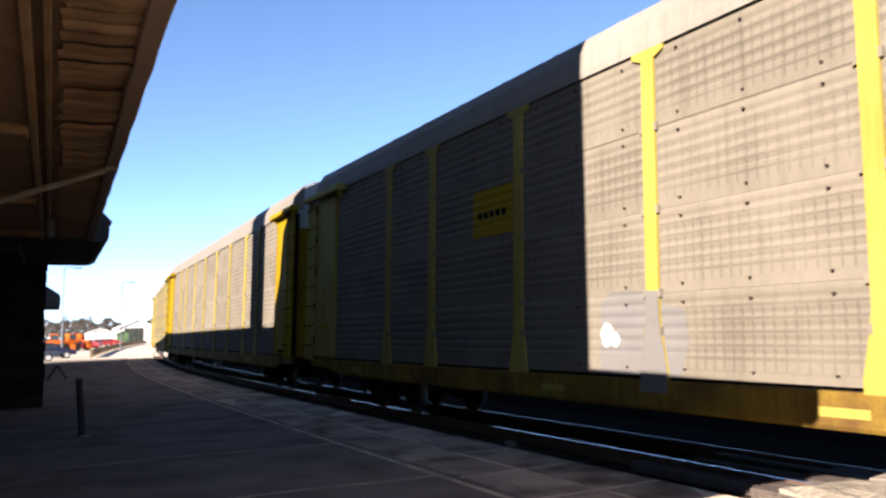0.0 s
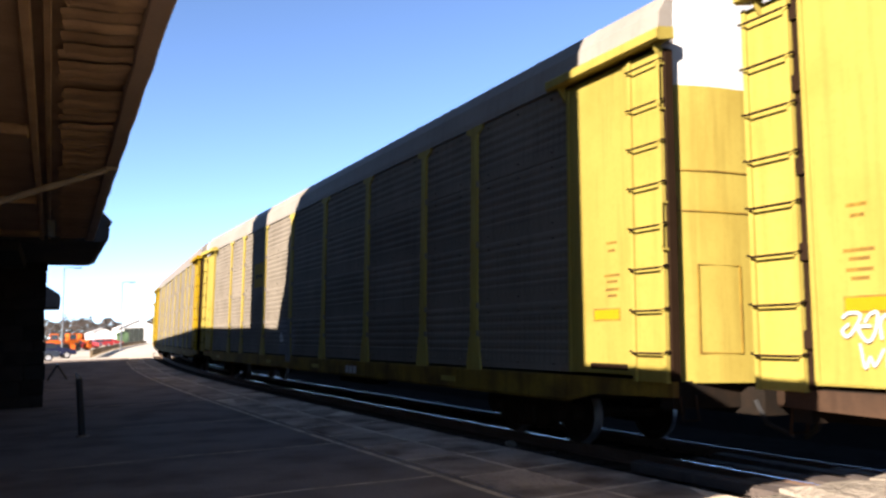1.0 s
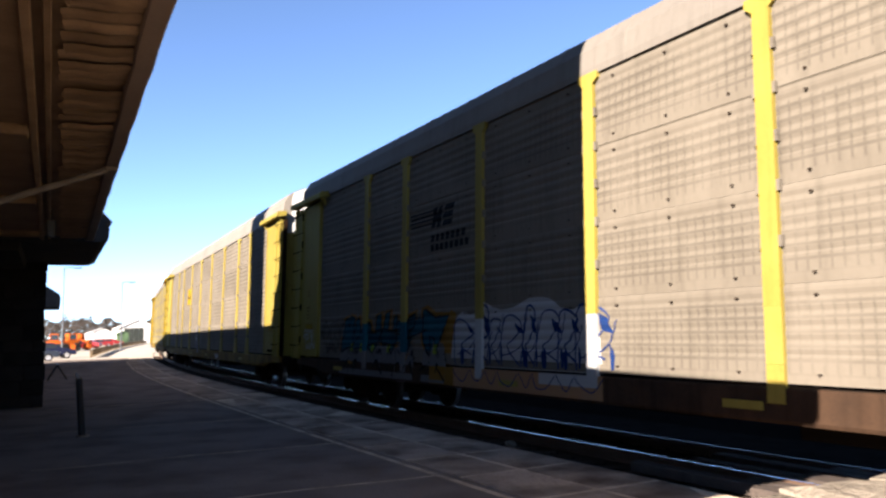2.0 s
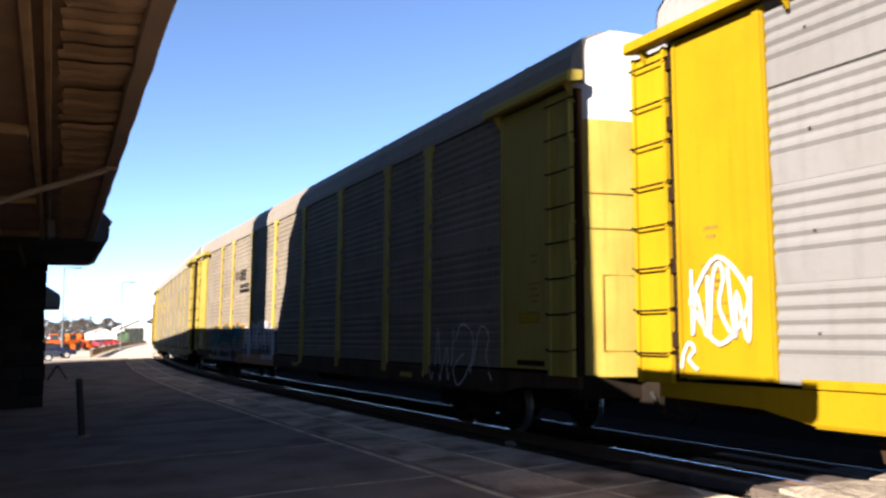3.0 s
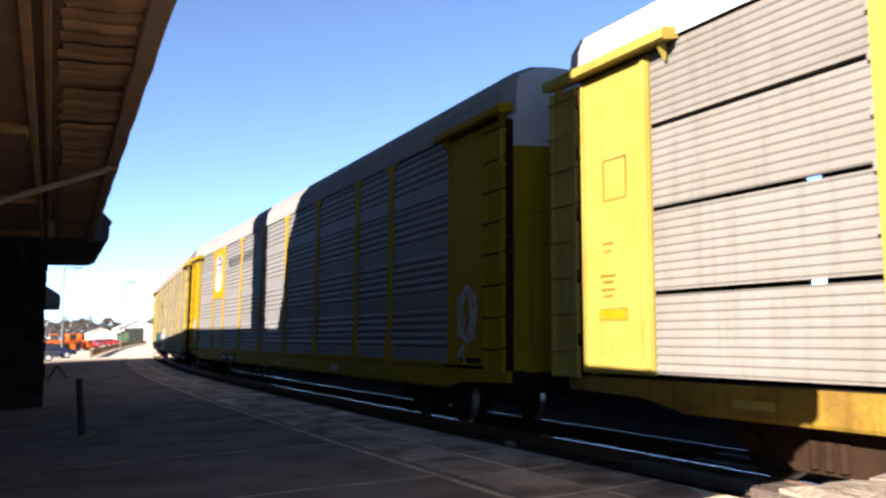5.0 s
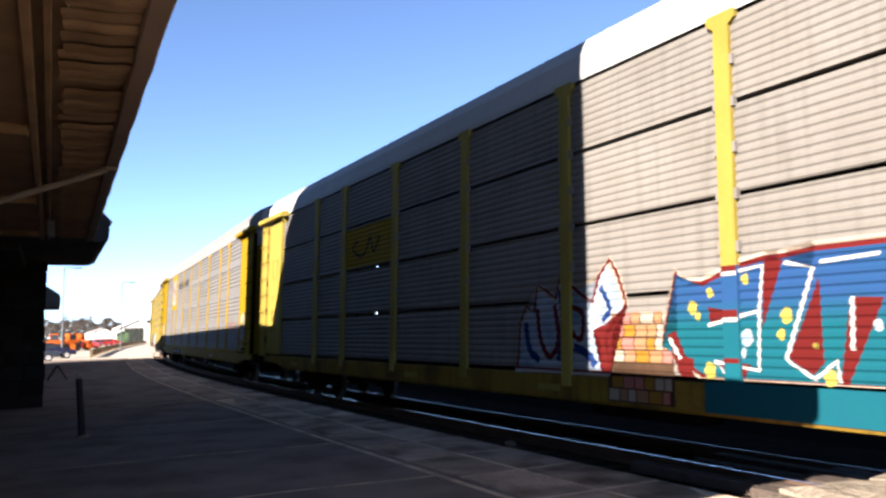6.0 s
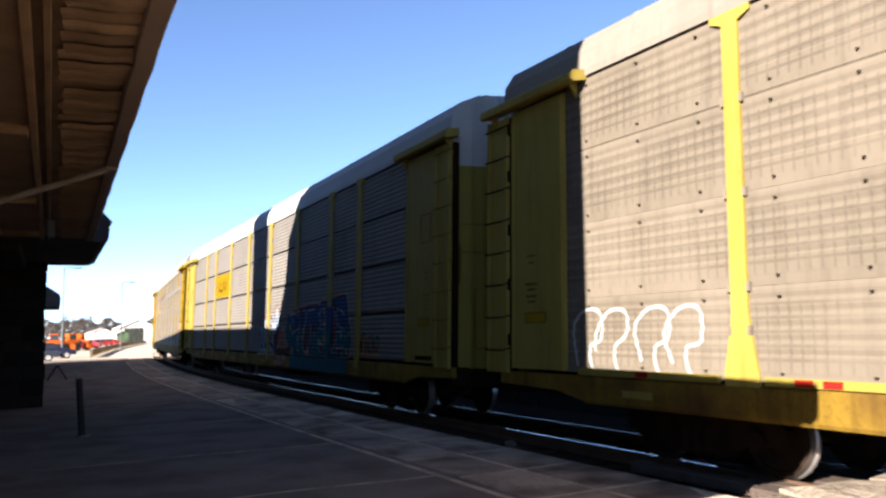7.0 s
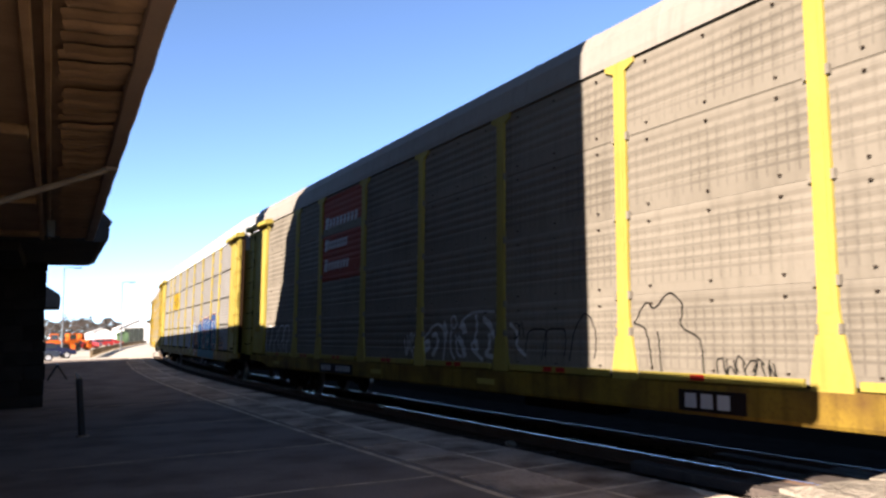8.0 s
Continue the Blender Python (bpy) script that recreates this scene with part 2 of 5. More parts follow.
def box(bm, a, b, bevel=0.0, mi=0):
    vs = [bm.verts.new((x, y, z)) for x in (a[0], b[0]) for y in (a[1], b[1]) for z in (a[2], b[2])]
    fs = [bm.faces.new([vs[i] for i in q]) for q in ((0, 1, 3, 2), (4, 6, 7, 5), (0, 4, 5, 1), (2, 3, 7, 6), (0, 2, 6, 4), (1, 5, 7, 3))]
    for f in fs:
        f.material_index = mi
    if bevel:
        es = {e for f in fs for e in f.edges}
        r = bmesh.ops.bevel(bm, geom=list(es), offset=bevel, segments=1, affect='EDGES')
        for f in r["faces"]:
            f.material_index = mi
    return fs


def bx(*boxes, bevel=0.0):
    bm = bmesh.new()
    for a, b in boxes:
        box(bm, a, b, bevel)
    return bm


def tube(bm, pts, r, seg=8, r2=None, mi=0):
    """A round bar through points, tapering from r to r2."""
    pts = [Vector(p) for p in pts]
    r2 = r if r2 is None else r2
    rings = []
    for i, p in enumerate(pts):
        d = (pts[min(i + 1, len(pts) - 1)] - pts[max(i - 1, 0)]).normalized()
        u = d.orthogonal().normalized()
        v = d.cross(u)
        rr = r + (r2 - r) * i / (len(pts) - 1)
        rings.append([bm.verts.new(p + (u * math.cos(2 * math.pi * k / seg) + v * math.sin(2 * math.pi * k / seg)) * rr) for k in range(seg)])
    for a, b in zip(rings, rings[1:]):
        for k in range(seg):
            bm.faces.new((a[k], a[(k + 1) % seg], b[(k + 1) % seg], b[k])).material_index = mi
    for ring in (rings[0], rings[-1]):
        bm.faces.new(ring).material_index = mi


def prism(bm, pts, axis, a, b, mi=0):
    """A polygon given in the two other axes, pushed from a to b along axis."""
    def co(p, w):
        q = list(p)
        q.insert(axis, w)
        return q
    va = [bm.verts.new(co(p, a)) for p in pts]
    vb = [bm.verts.new(co(p, b)) for p in pts]
    n = len(pts)
    fs = [bm.faces.new(va), bm.faces.new(vb[::-1])]
    for i in range(n):
        fs.append(bm.faces.new((va[i], vb[i], vb[(i + 1) % n], va[(i + 1) % n])))
    for f in fs:
        f.material_index = mi


def lathe(bm, prof, seg=28, mi=0, axis=0):
    """Turns (along, radius) points about the x axis."""
    rings = []
    for a, r in prof:
        rings.append([bm.verts.new((a, r * math.cos(2 * math.pi * k / seg), r * math.sin(2 * math.pi * k / seg))) for k in range(seg)])
    for p, q in zip(rings, rings[1:]):
        for k in range(seg):
            bm.faces.new((p[k], q[k], q[(k + 1) % seg], p[(k + 1) % seg])).material_index = mi


# ---- setting: ground, platform, track ----
def strip(bm, lat_a, lat_b, s0, s1, step, z, lift=0.0, mi=0):
    prev = None
    s = s0
    while s <= s1 + 1e-6:
        row = []
        for lat in (lat_a, lat_b):
            p = on_track(s, lat, 0)
            row.append(bm.verts.new((p.x, p.y, z + lift)))
        if prev:
            bm.faces.new((prev[0], prev[1], row[1], row[0])).material_index = mi
        prev = row
        s += step


def ground():
    bm = bmesh.new()
    n = 24
    rings = []
    for r in (4.0, 40.0, 120.0, 400.0, 1500.0, 4000.0):
        rings.append([bm.verts.new((8 + r * math.cos(2 * math.pi * k / n), 30 + r * math.sin(2 * math.pi * k / n), -0.22)) for k in range(n)])
    bm.faces.new(rings[0])
    for a, b in zip(rings, rings[1:]):
        for k in range(n):
            bm.faces.new((a[k], b[k], b[(k + 1) % n], a[(k + 1) % n]))
    tagged(part("ground", bm, EARTH), "pale dry gravel ground running to the horizon", "ground", kind="structure")
    bm = bmesh.new()
    prev = None
    for i in range(0, 45):
        s = -40 + i * 2.5
        p = on_track(s, -3.375, 0)
        row = [bm.verts.new(c) for c in ((-14, p.y, -0.22), (-14, p.y, -0.06), (p.x, p.y, -0.06), (p.x, p.y, -0.22))]
        if prev:
            for k in range(3):
                bm.faces.new((prev[k], prev[k + 1], row[k + 1], row[k]))
        else:
            bm.faces.new(row)
        prev = row
    bm.faces.new(prev[::-1])
    plat = tagged(part("platform", bm, ASPHALT), "worn dark asphalt station platform beside the track", "platform", kind="structure")
    # edge slabs, each with its own joints
    cache = {}
    s = -12.0
    while s < 68:
        q = on_track(s, -2.48, 0)
        a = track_at(s)[2]
        for row, (w, off) in enumerate(((0.95, -0.455), (0.95, 0.455))):
            key = row
            if key not in cache:
                b = bmesh.new()
                box(b, (-0.427, -0.718, -0.17), (0.427, 0.718, 0.0), 0.012)
                cache[key] = mesh_of("edge_slab", b, SLAB)
            m = Matrix.Translation((q.x + off * math.cos(a), q.y - off * math.sin(a), -0.05 + random.uniform(-0.004, 0.004))) @ Matrix.Rotation(-a, 4, 'Z') @ pose(0, 0, 0, random.uniform(-.15, .15), random.uniform(-.2, .2), 0)
            part("edge_slab", cache[key], parent=plat, at=m)
        s += 1.5
    # crumbling mortar between the slabs
    bm = bmesh.new()
    strip(bm, -3.37, -1.6, -12, 68, 1.0, -0.054)
    part("slab_mortar", bm, LINE, plat, "pale crumbling mortar")
    # faded painted line and saw-cut joints
    bm = bmesh.new()
    strip(bm, -3.56, -3.47, -12, 60, 1.0, -0.056)
    part("platform_line", bm, LINE, plat, "faded tan painted line")
    for k, st in enumerate((1.0, 3.4, 5.8, 8.6, 12.0, 16.5, 22.0, 30.0, 41.0)):
        p = on_track(st, -3.5, 0)
        bm = bmesh.new()
        x = p.x
        prev = None
        while x > -0.2:
            row = [bm.verts.new((x, p.y + 0.05 * math.sin(x * 2 + k) + d, -0.0565)) for d in (-0.022, 0.022)]
            if prev:
                bm.faces.new((prev[0], prev[1], row[1], row[0]))
            prev = row
            x -= 0.4
        part("paving_joint", bm, LINE, plat, "pale crumbling paving joint")
    # pale lot beyond the platform
    bm = bmesh.new()
    prism(bm, [(-60, 73), (11.5, 73), (24, 140), (60, 260), (-60, 260)], 2, -0.22, -0.16)
    tagged(part("parking_lot", bm, LOT), "sunlit pale concrete parking lot", "parking lot", kind="structure")


def railway():
    tr = tagged(thing("railway_track", "railway track with shiny worn rail heads and dark ties", "track"), kind="structure")
    for lat in (-0.75, 0.75):
        bm = bmesh.new()
        prof = ((-0.07, -0.17), (-0.07, -0.155), (-0.012, -0.135), (-0.012, -0.045), (-0.036, -0.035), (-0.036, -0.006), (-0.012, 0.0), (0.012, 0.0), (0.036, -0.006), (0.036, -0.035), (0.012, -0.045), (0.012, -0.135), (0.07, -0.155), (0.07, -0.17))
        prev = None
        s = -130.0
        while s < 235:
            row = [bm.verts.new(on_track(s, lat + d, z)) for d, z in prof]
            if prev:
                for k in range(len(prof) - 1):
                    bm.faces.new((prev[k], prev[k + 1], row[k + 1], row[k])).material_index = 1 if k == 6 else 0
            prev = row
            s += 1.0
        part("rail", bm, [RAIL, RAIL_TOP], tr, "steel rail with a polished head")
    bm = bmesh.new()
    box(bm, (-1.3, -0.11, -0.16), (1.3, 0.11, 0.0), 0.012)
    tie = mesh_of("tie", bm, TIE)
    s = -14.0
    while s < 76:
        x, y, a = track_at(s)
        part("tie", tie, parent=tr, at=Matrix.Translation((x, y, -0.172)) @ Matrix.Rotation(-a, 4, 'Z') @ Matrix.Rotation(radians(BANK), 4, 'Y') @ pose(0, 0, random.uniform(-0.01, 0.004), 0, 0, random.uniform(-1, 1)))
        s += 0.54
    # timber crossing planks beside and between the rails
    for j, (w, lats) in enumerate(((0.19, (-1.345, -1.145, -0.945)), (0.21, (-0.52, -0.3, -0.08, 0.14, 0.36, 0.56)))):
        bm = bmesh.new()
        box(bm, (-w / 2, -1.19, -0.13), (w / 2, 1.19, 0.0), 0.012)
        plank = mesh_of("crossing_plank", bm, PLANK)
        for lat in lats:
            st = -13.0 + 0.4 * ((lat * 10) % 3)
            while st < 6.5:
                p = on_track(st, lat, -0.02)
                a = track_at(st)[2]
                part("crossing_plank", plank, parent=tr, at=Matrix.Translation((p.x, p.y, p.z + random.uniform(-0.012, 0.004))) @ Matrix.Rotation(-a, 4, 'Z') @ pose(0, 0, 0, random.uniform(-.2, .2), random.uniform(-1.2, 1.2), random.uniform(-.3, .3)))
                st += 2.4
    # ballast: bed and loose stones
    bm = bmesh.new()
    prev = None
    s = -130.0
    while s < 235:
        row = []
        for lat, z in ((-1.46, -0.2), (-1.4, -0.155), (-0.8, -0.2), (0.8, -0.2), (1.5, -0.2), (14.0, -0.21)):
            p = on_track(s, lat, 0)
            row.append(bm.verts.new((p.x, p.y, z + random.uniform(-0.012, 0.012))))
        if prev:
            for k in range(5):
                bm.faces.new((prev[k], prev[k + 1], row[k + 1], row[k]))
        prev = row
        s += 1.0
    tagged(part("ballast_bed", bm, BALLAST), "stone ballast under the track, coloured dark for the train's shade", "ballast", kind="stuff")
    # added bank, not known to exist: dark backing for the gap under the cars
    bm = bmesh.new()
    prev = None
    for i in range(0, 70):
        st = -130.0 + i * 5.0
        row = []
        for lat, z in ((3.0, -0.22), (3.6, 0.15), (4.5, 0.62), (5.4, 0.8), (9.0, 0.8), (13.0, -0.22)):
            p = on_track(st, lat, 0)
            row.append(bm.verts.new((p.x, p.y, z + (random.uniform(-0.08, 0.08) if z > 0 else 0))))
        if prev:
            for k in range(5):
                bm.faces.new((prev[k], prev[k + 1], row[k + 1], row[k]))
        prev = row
    tagged(part("embankment", bm, GAP_SHADE), "added low bank beyond the track, near-black to darken the gap under the cars", "embankment", kind="structure")
    verts, faces = [], []
    for i in range(5200):
        s = random.uniform(-12, 40) if i % 3 else random.uniform(-8, 16)
        lat = random.uniform(-1.42, 1.35)
        if abs(abs(lat) - 0.75) < 0.07:
            continue
        p = on_track(s, lat, 0)
        r = random.uniform(0.018, 0.045)
        k = len(verts)
        for d in ((1, 0, 0), (0, 1, 0), (-1, 0, 0), (0, -1, 0), (0, 0, 1), (0, 0, -1)):
            verts.append((p.x + d[0] * r * random.uniform(.6, 1.2), p.y + d[1] * r * random.uniform(.6, 1.2), -0.19 + random.uniform(0, .02) + d[2] * r * random.uniform(.6, 1)))
        for a, b in ((0, 1), (1, 2), (2, 3), (3, 0)):
            faces += [(k + a, k + b, k + 4), (k + b, k + a, k + 5)]
    me = bpy.data.meshes.new("ballast_stones")
    me.from_pydata(verts, [], faces)
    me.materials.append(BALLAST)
    tagged(part("ballast_stones", me), "loose ballast stones between the rails, coloured dark for the train's shade", "ballast", kind="stuff")
    bm = bmesh.new()
    bmesh.ops.create_icosphere(bm, subdivisions=2, radius=0.09)
    for v in bm.verts:
        v.co *= 1 + 0.35 * noise.noise(v.co * 14)
        v.co.z *= 0.6
    tagged(part("stone", bm, LIME, at=pose(6.3, 10.24, -0.02)), "small pale loose stone on the platform edge", "stone")


ground()
railway()


# ---- depot ----
def depot():
    wall = tagged(part("wall_depot", bx(((-2.45, 1.62, -0.1), (-2.0, 23.3, 4.84)), ((-9, 1.62, -0.1), (-2.45, 2.02, 4.84))), BRICK_M), "dark brick wall of the station depot", "wall", kind="structure")
    # upper storey with its stepped gable, behind and above the eave
    # unseen: outline follows its shadow on the train, top raised to block sky
    bm = bmesh.new()
    prism(bm, [(3.55, 4.84), (3.55, 15.2), (12.0, 15.2), (14.9, 11.4), (15.6, 10.5), (17.0, 9.1), (17.25, 7.8), (18.2, 6.0), (18.2, 4.84)], 0, -2.85, -2.0)
    part("upper_gable", bm, BRICK_M, wall, "unseen brick gable, its top raised to block sky light")
    part("chimney", bx(((-2.75, 19.9, 4.6), (-2.0, 21.35, 11.0)), ((-2.85, 19.8, 11.0), (-1.9, 21.45, 11.3))), BRICK_M, wall, "tall brick chimney")
    # eave canopy
    eave = tagged(thing("eave_canopy", "deep brown wooden eave with a board soffit and gutter", "eave"), kind="structure")
    y0, y1 = 1.62, 17.9

    def edge(y):
        return 0.635 + 0.0095 * (y - 4)
    bm = bmesh.new()
    prism(bm, [(-2.0, 5.0), (-2.0, 4.85), (0.46, 3.96), (0.64, 3.96), (0.64, 4.1)], 1, y0, y1)
    part("roof", bm, SHINGLE, eave, "dark shingle canopy roof")
    # board soffit, each board a piece with a slight sag
    bm = bmesh.new()
    prev = None
    for i in range(9):
        x = -0.04 + i * (0.52 / 8)
        row = []
        for k, w in enumerate((-0.098, -0.05, 0.0, 0.05, 0.098)):
            row.append(bm.verts.new((x, w, 3.84 - 0.028 * (1 - (w / 0.098) ** 2) + 0.007 * math.sin(i * 1.1))))
        if prev:
            for k in range(4):
                bm.faces.new((prev[k], prev[k + 1], row[k + 1], row[k]))
        prev = row
    board = mesh_of("soffit_board", bm, SOFFIT)
    y = y0 + 0.1
    while y < y1:
        part("soffit_board", board, parent=eave, at=pose(0.05 + 0.0095 * (y - 4), y, random.uniform(-0.008, 0.008), random.uniform(-1.6, 1.6), random.uniform(-0.5, 0.5), random.uniform(-11, -7)))
        y += 0.205
    part("soffit_panel", bx(((-1.98, y0, 3.83), (-0.2, y1, 3.86))), SOFFIT, eave, "smooth brown inner soffit panel")
    part("soffit_backing", bx(((-0.2, y0, 3.875), (0.5, y1, 3.9))), SOFFIT, eave)
    for x0, x1, z0 in ((-0.235, -0.165, 3.78), (-0.10, -0.045, 3.80)):
        part("soffit_beam", bx(((x0, y0, z0), (x1, y1, 3.87)), bevel=0.008), SOFFIT, eave, "dark longitudinal beam")
    for yy in (4.1, 8.45, 12.8, 16.9):
        part("cross_beam", bx(((-1.98, yy - 0.09, 3.72), (-0.24, yy + 0.09, 3.829)), bevel=0.01), SOFFIT, eave, "brown cross beam")
    bm = bmesh.new()
    prev = None
    for i in range(33):
        yy = y0 + (y1 - y0) * i / 32
        e = edge(yy)
        w = 0.006 * math.sin(i * 2.3)
        row = [bm.verts.new((e + dx + w, yy, z)) for dx, z in ((-0.155, 3.90), (-0.155, 3.80), (-0.14, 3.785), (-0.012, 3.785), (0.0, 3.80), (0.03, 3.99), (0.0, 4.0))]
        if prev:
            for k in range(6):
                bm.faces.new((prev[k], prev[k + 1], row[k + 1], row[k]))
        else:
            bm.faces.new(row)
        prev = row
    bm.faces.new(prev[::-1])
    part("gutter", bm, FASCIA, eave, "weathered grey-brown box gutter")
    bm = bmesh.new()
    tube(bm, [(0.6, 10.0, 3.80), (0.5, 10.0, 3.73), (-0.55, 10.0, 3.31), (-1.9, 10.0, 2.78), (-1.96, 10.0, 2.6), (-1.96, 10.0, 0.0)], 0.04, 10)
    box(bm, (0.53, 9.94, 3.74), (0.67, 10.06, 3.86), 0.01)
    tagged(part("downspout", bm, PIPE), "painted metal downspout slanting from gutter to wall", "downspout")
    bm = bx(((-0.1, 13.98, 3.38), (0.03, 14.02, 3.66)), bevel=0.008)
    sg = thing("hanging_sign", "small pale sign plate hanging under the eave", "sign")
    part("plate", bm, LAMP_METAL, sg)
    part("bracket", bx(((-0.045, 13.985, 3.66), (-0.025, 14.015, 3.84))), IRON, sg)
    # stone bay with its own projecting roof
    bay = tagged(thing("stone_bay", "dark rough stone bay of the depot", "bay"), kind="structure")
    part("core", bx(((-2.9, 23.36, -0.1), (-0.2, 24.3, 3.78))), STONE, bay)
    z = -0.1
    row = 0
    while z < 3.7:
        h = random.uniform(0.3, 0.42)
        h = min(h, 3.78 - z)
        x = -2.9 + (0.3 if row % 2 else 0.0)
        while x < -0.2:
            w = min(random.uniform(0.4, 0.75), -0.14 - x)
            if w < 0.2:
                break
            d = random.uniform(0.0, 0.05)
            bm = bmesh.new()
            last = x + w > -0.35
            box(bm, (x, 23.3 - d, z + 0.006), (x + w - 0.012 + (random.uniform(0, 0.05) if last else 0), 23.355, z + h - 0.006), 0.015)
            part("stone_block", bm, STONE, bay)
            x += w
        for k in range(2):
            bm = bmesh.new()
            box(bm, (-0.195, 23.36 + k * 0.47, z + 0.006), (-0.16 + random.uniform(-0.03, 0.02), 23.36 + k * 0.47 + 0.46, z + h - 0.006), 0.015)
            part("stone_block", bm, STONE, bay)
        z += h
        row += 1
    bm = bmesh.new()
    prism(bm, [(-2.9, 3.78), (0.92, 3.78), (1.07, 3.85), (1.09, 4.08), (1.02, 4.12), (1.02, 4.16), (1.14, 4.22), (0.88, 4.5), (-2.0, 5.9), (-2.9, 5.9)], 1, 18.0, 24.2)
    part("bay_roof", bm, SHINGLE, bay, "projecting dark eave with a moulded edge")
    # low wing beyond
    wing = tagged(thing("depot_wing", "long low dark wing of the depot with a hipped roof", "building"), kind="structure")
    part("wall", bx(((-6.5, 24.3, -0.1), (-1.3, 60, 3.6))), BRICK_M, wing)
    bm = bmesh.new()
    prism(bm, [(-7.2, 3.6), (-0.65, 3.6), (-0.6, 3.85), (-4.0, 7.0), (-7.2, 3.9)], 1, 18.3, 60.5)
    part("roof", bm, SHINGLE, wing, "dark gabled roof")
    bm = bmesh.new()
    prism(bm, [(-1.3, 3.6), (0.46, 3.6), (0.5, 3.75), (0.5, 4.2), (0.42, 4.4), (-0.7, 5.15), (-1.3, 5.3)], 1, 52.0, 58.0)
    part("porch_roof", bm, SHINGLE, wing, "projecting porch roof")
    for y in (52.5, 57.5):
        part("porch_post", bx(((-0.75, y - 0.07, -0.1), (-0.6, y + 0.07, 3.6))), IRON, wing)


def stone_wall():
    """Low limestone wall in the foreground, rough capped."""
    w = tagged(thing("stone_wall", "low sunlit limestone wall with rough cap stones", "wall"), kind="structure")
    x, k = 1.95, 0
    while x < 6.2:
        L = random.uniform(0.42, 0.7)
        bm = bmesh.new()
        bmesh.ops.create_grid(bm, x_segments=1, y_segments=1, size=0.5)
        bmesh.ops.delete(bm, geom=bm.verts[:], context='VERTS')
        n, mcount = 9, 8
        top = {}
        y1 = 2.24 - 0.1 * (x - 2.1)
        for i in range(n + 1):
            for j in range(mcount + 1):
                u, v = i / n, j / mcount
                px, py = x + L * (u * 0.985), y1 - 0.75 + 0.75 * v - 0.115 * L * u
                e = min(u, 1 - u, v * 1.2, (1 - v) * 1.2)
                z = 1.1 - 0.018 * math.exp(-e * 16) + 0.016 * noise.noise((px * 7, py * 7, 0)) + 0.012 * noise.noise((px * 21, py * 21, 3)) + 0.012 * ((k * 37) % 5 - 2) / 2
                py += 0.03 * noise.noise((px * 6, 9, v)) * (1 if j in (0, mcount) else 0)
                top[i, j] = bm.verts.new((px, py, z))
        low = {}
        for (i, j), vtx in top.items():
            if i in (0, n) or j in (0, mcount):
                low[i, j] = bm.verts.new((vtx.co.x, vtx.co.y, 0.93))
        for i in range(n):
            for j in range(mcount):
                bm.faces.new((top[i, j], top[i + 1, j], top[i + 1, j + 1], top[i, j + 1]))
        for j in (0, mcount):
            for i in range(n):
                bm.faces.new((top[i, j], top[i + 1, j], low[i + 1, j], low[i, j]))
        for i in (0, n):
            for j in range(mcount):
                bm.faces.new((top[i, j], top[i, j + 1], low[i, j + 1], low[i, j]))
        part("cap_stone", bm, LIME, w)
        bm = bmesh.new()
        for r in range(3):
            zz = -0.06 + r * 0.33
            box(bm, (x + 0.02, y1 - 0.7 - 0.115 * L, zz), (x + L - 0.02, y1 - 0.05 - 0.1 * L, zz + 0.322), 0.015)
        part("wall_course", bm, LIME, w)
        x += L
        k += 1


def platform_things():
    b = thing("bollard", "short black iron bollard leaning on the platform", "bollard", pose(0.56, 15.8, -0.06, 0, -4.0, 0))
    bm = bmesh.new()
    tube(bm, [(0, 0, 0.0), (0, 0, 1.0), (0, 0, 1.06)], 0.062, 14, 0.055)
    part("post", bm, IRON, b)
    bm = bmesh.new()
    prism(bm, [(-0.055, 1.055), (0.055, 1.055), (0.055, 1.06), (0.03, 1.1), (-0.04, 1.17), (-0.055, 1.17)], 1, -0.05, 0.05)
    part("cap", bm, PIPE, b, "worn pale slanted cap")
    bm = bmesh.new()
    tube(bm, [(0.01, 0, 0.0), (0.01, 0, 0.035)], 0.13, 12, 0.11)
    part("footing", bm, SLAB, b, "small concrete footing")
    s = thing("sawhorse", "dark folding sawhorse standing on the platform", "barricade", pose(0.3, 38.0, -0.06))
    for y in (-0.4, 0.4):
        for sx in (-1, 1):
            bm = bmesh.new()
            tube(bm, [(sx * 0.38, y, 0.0), (sx * 0.02, y, 0.6)], 0.035, 6)
            part("leg", bm, IRON, s)
    part("beam", bx(((-0.05, -0.55, 0.56), (0.05, 0.55, 0.66)), bevel=0.01), IRON, s)


depot()
stone_wall()
platform_things()


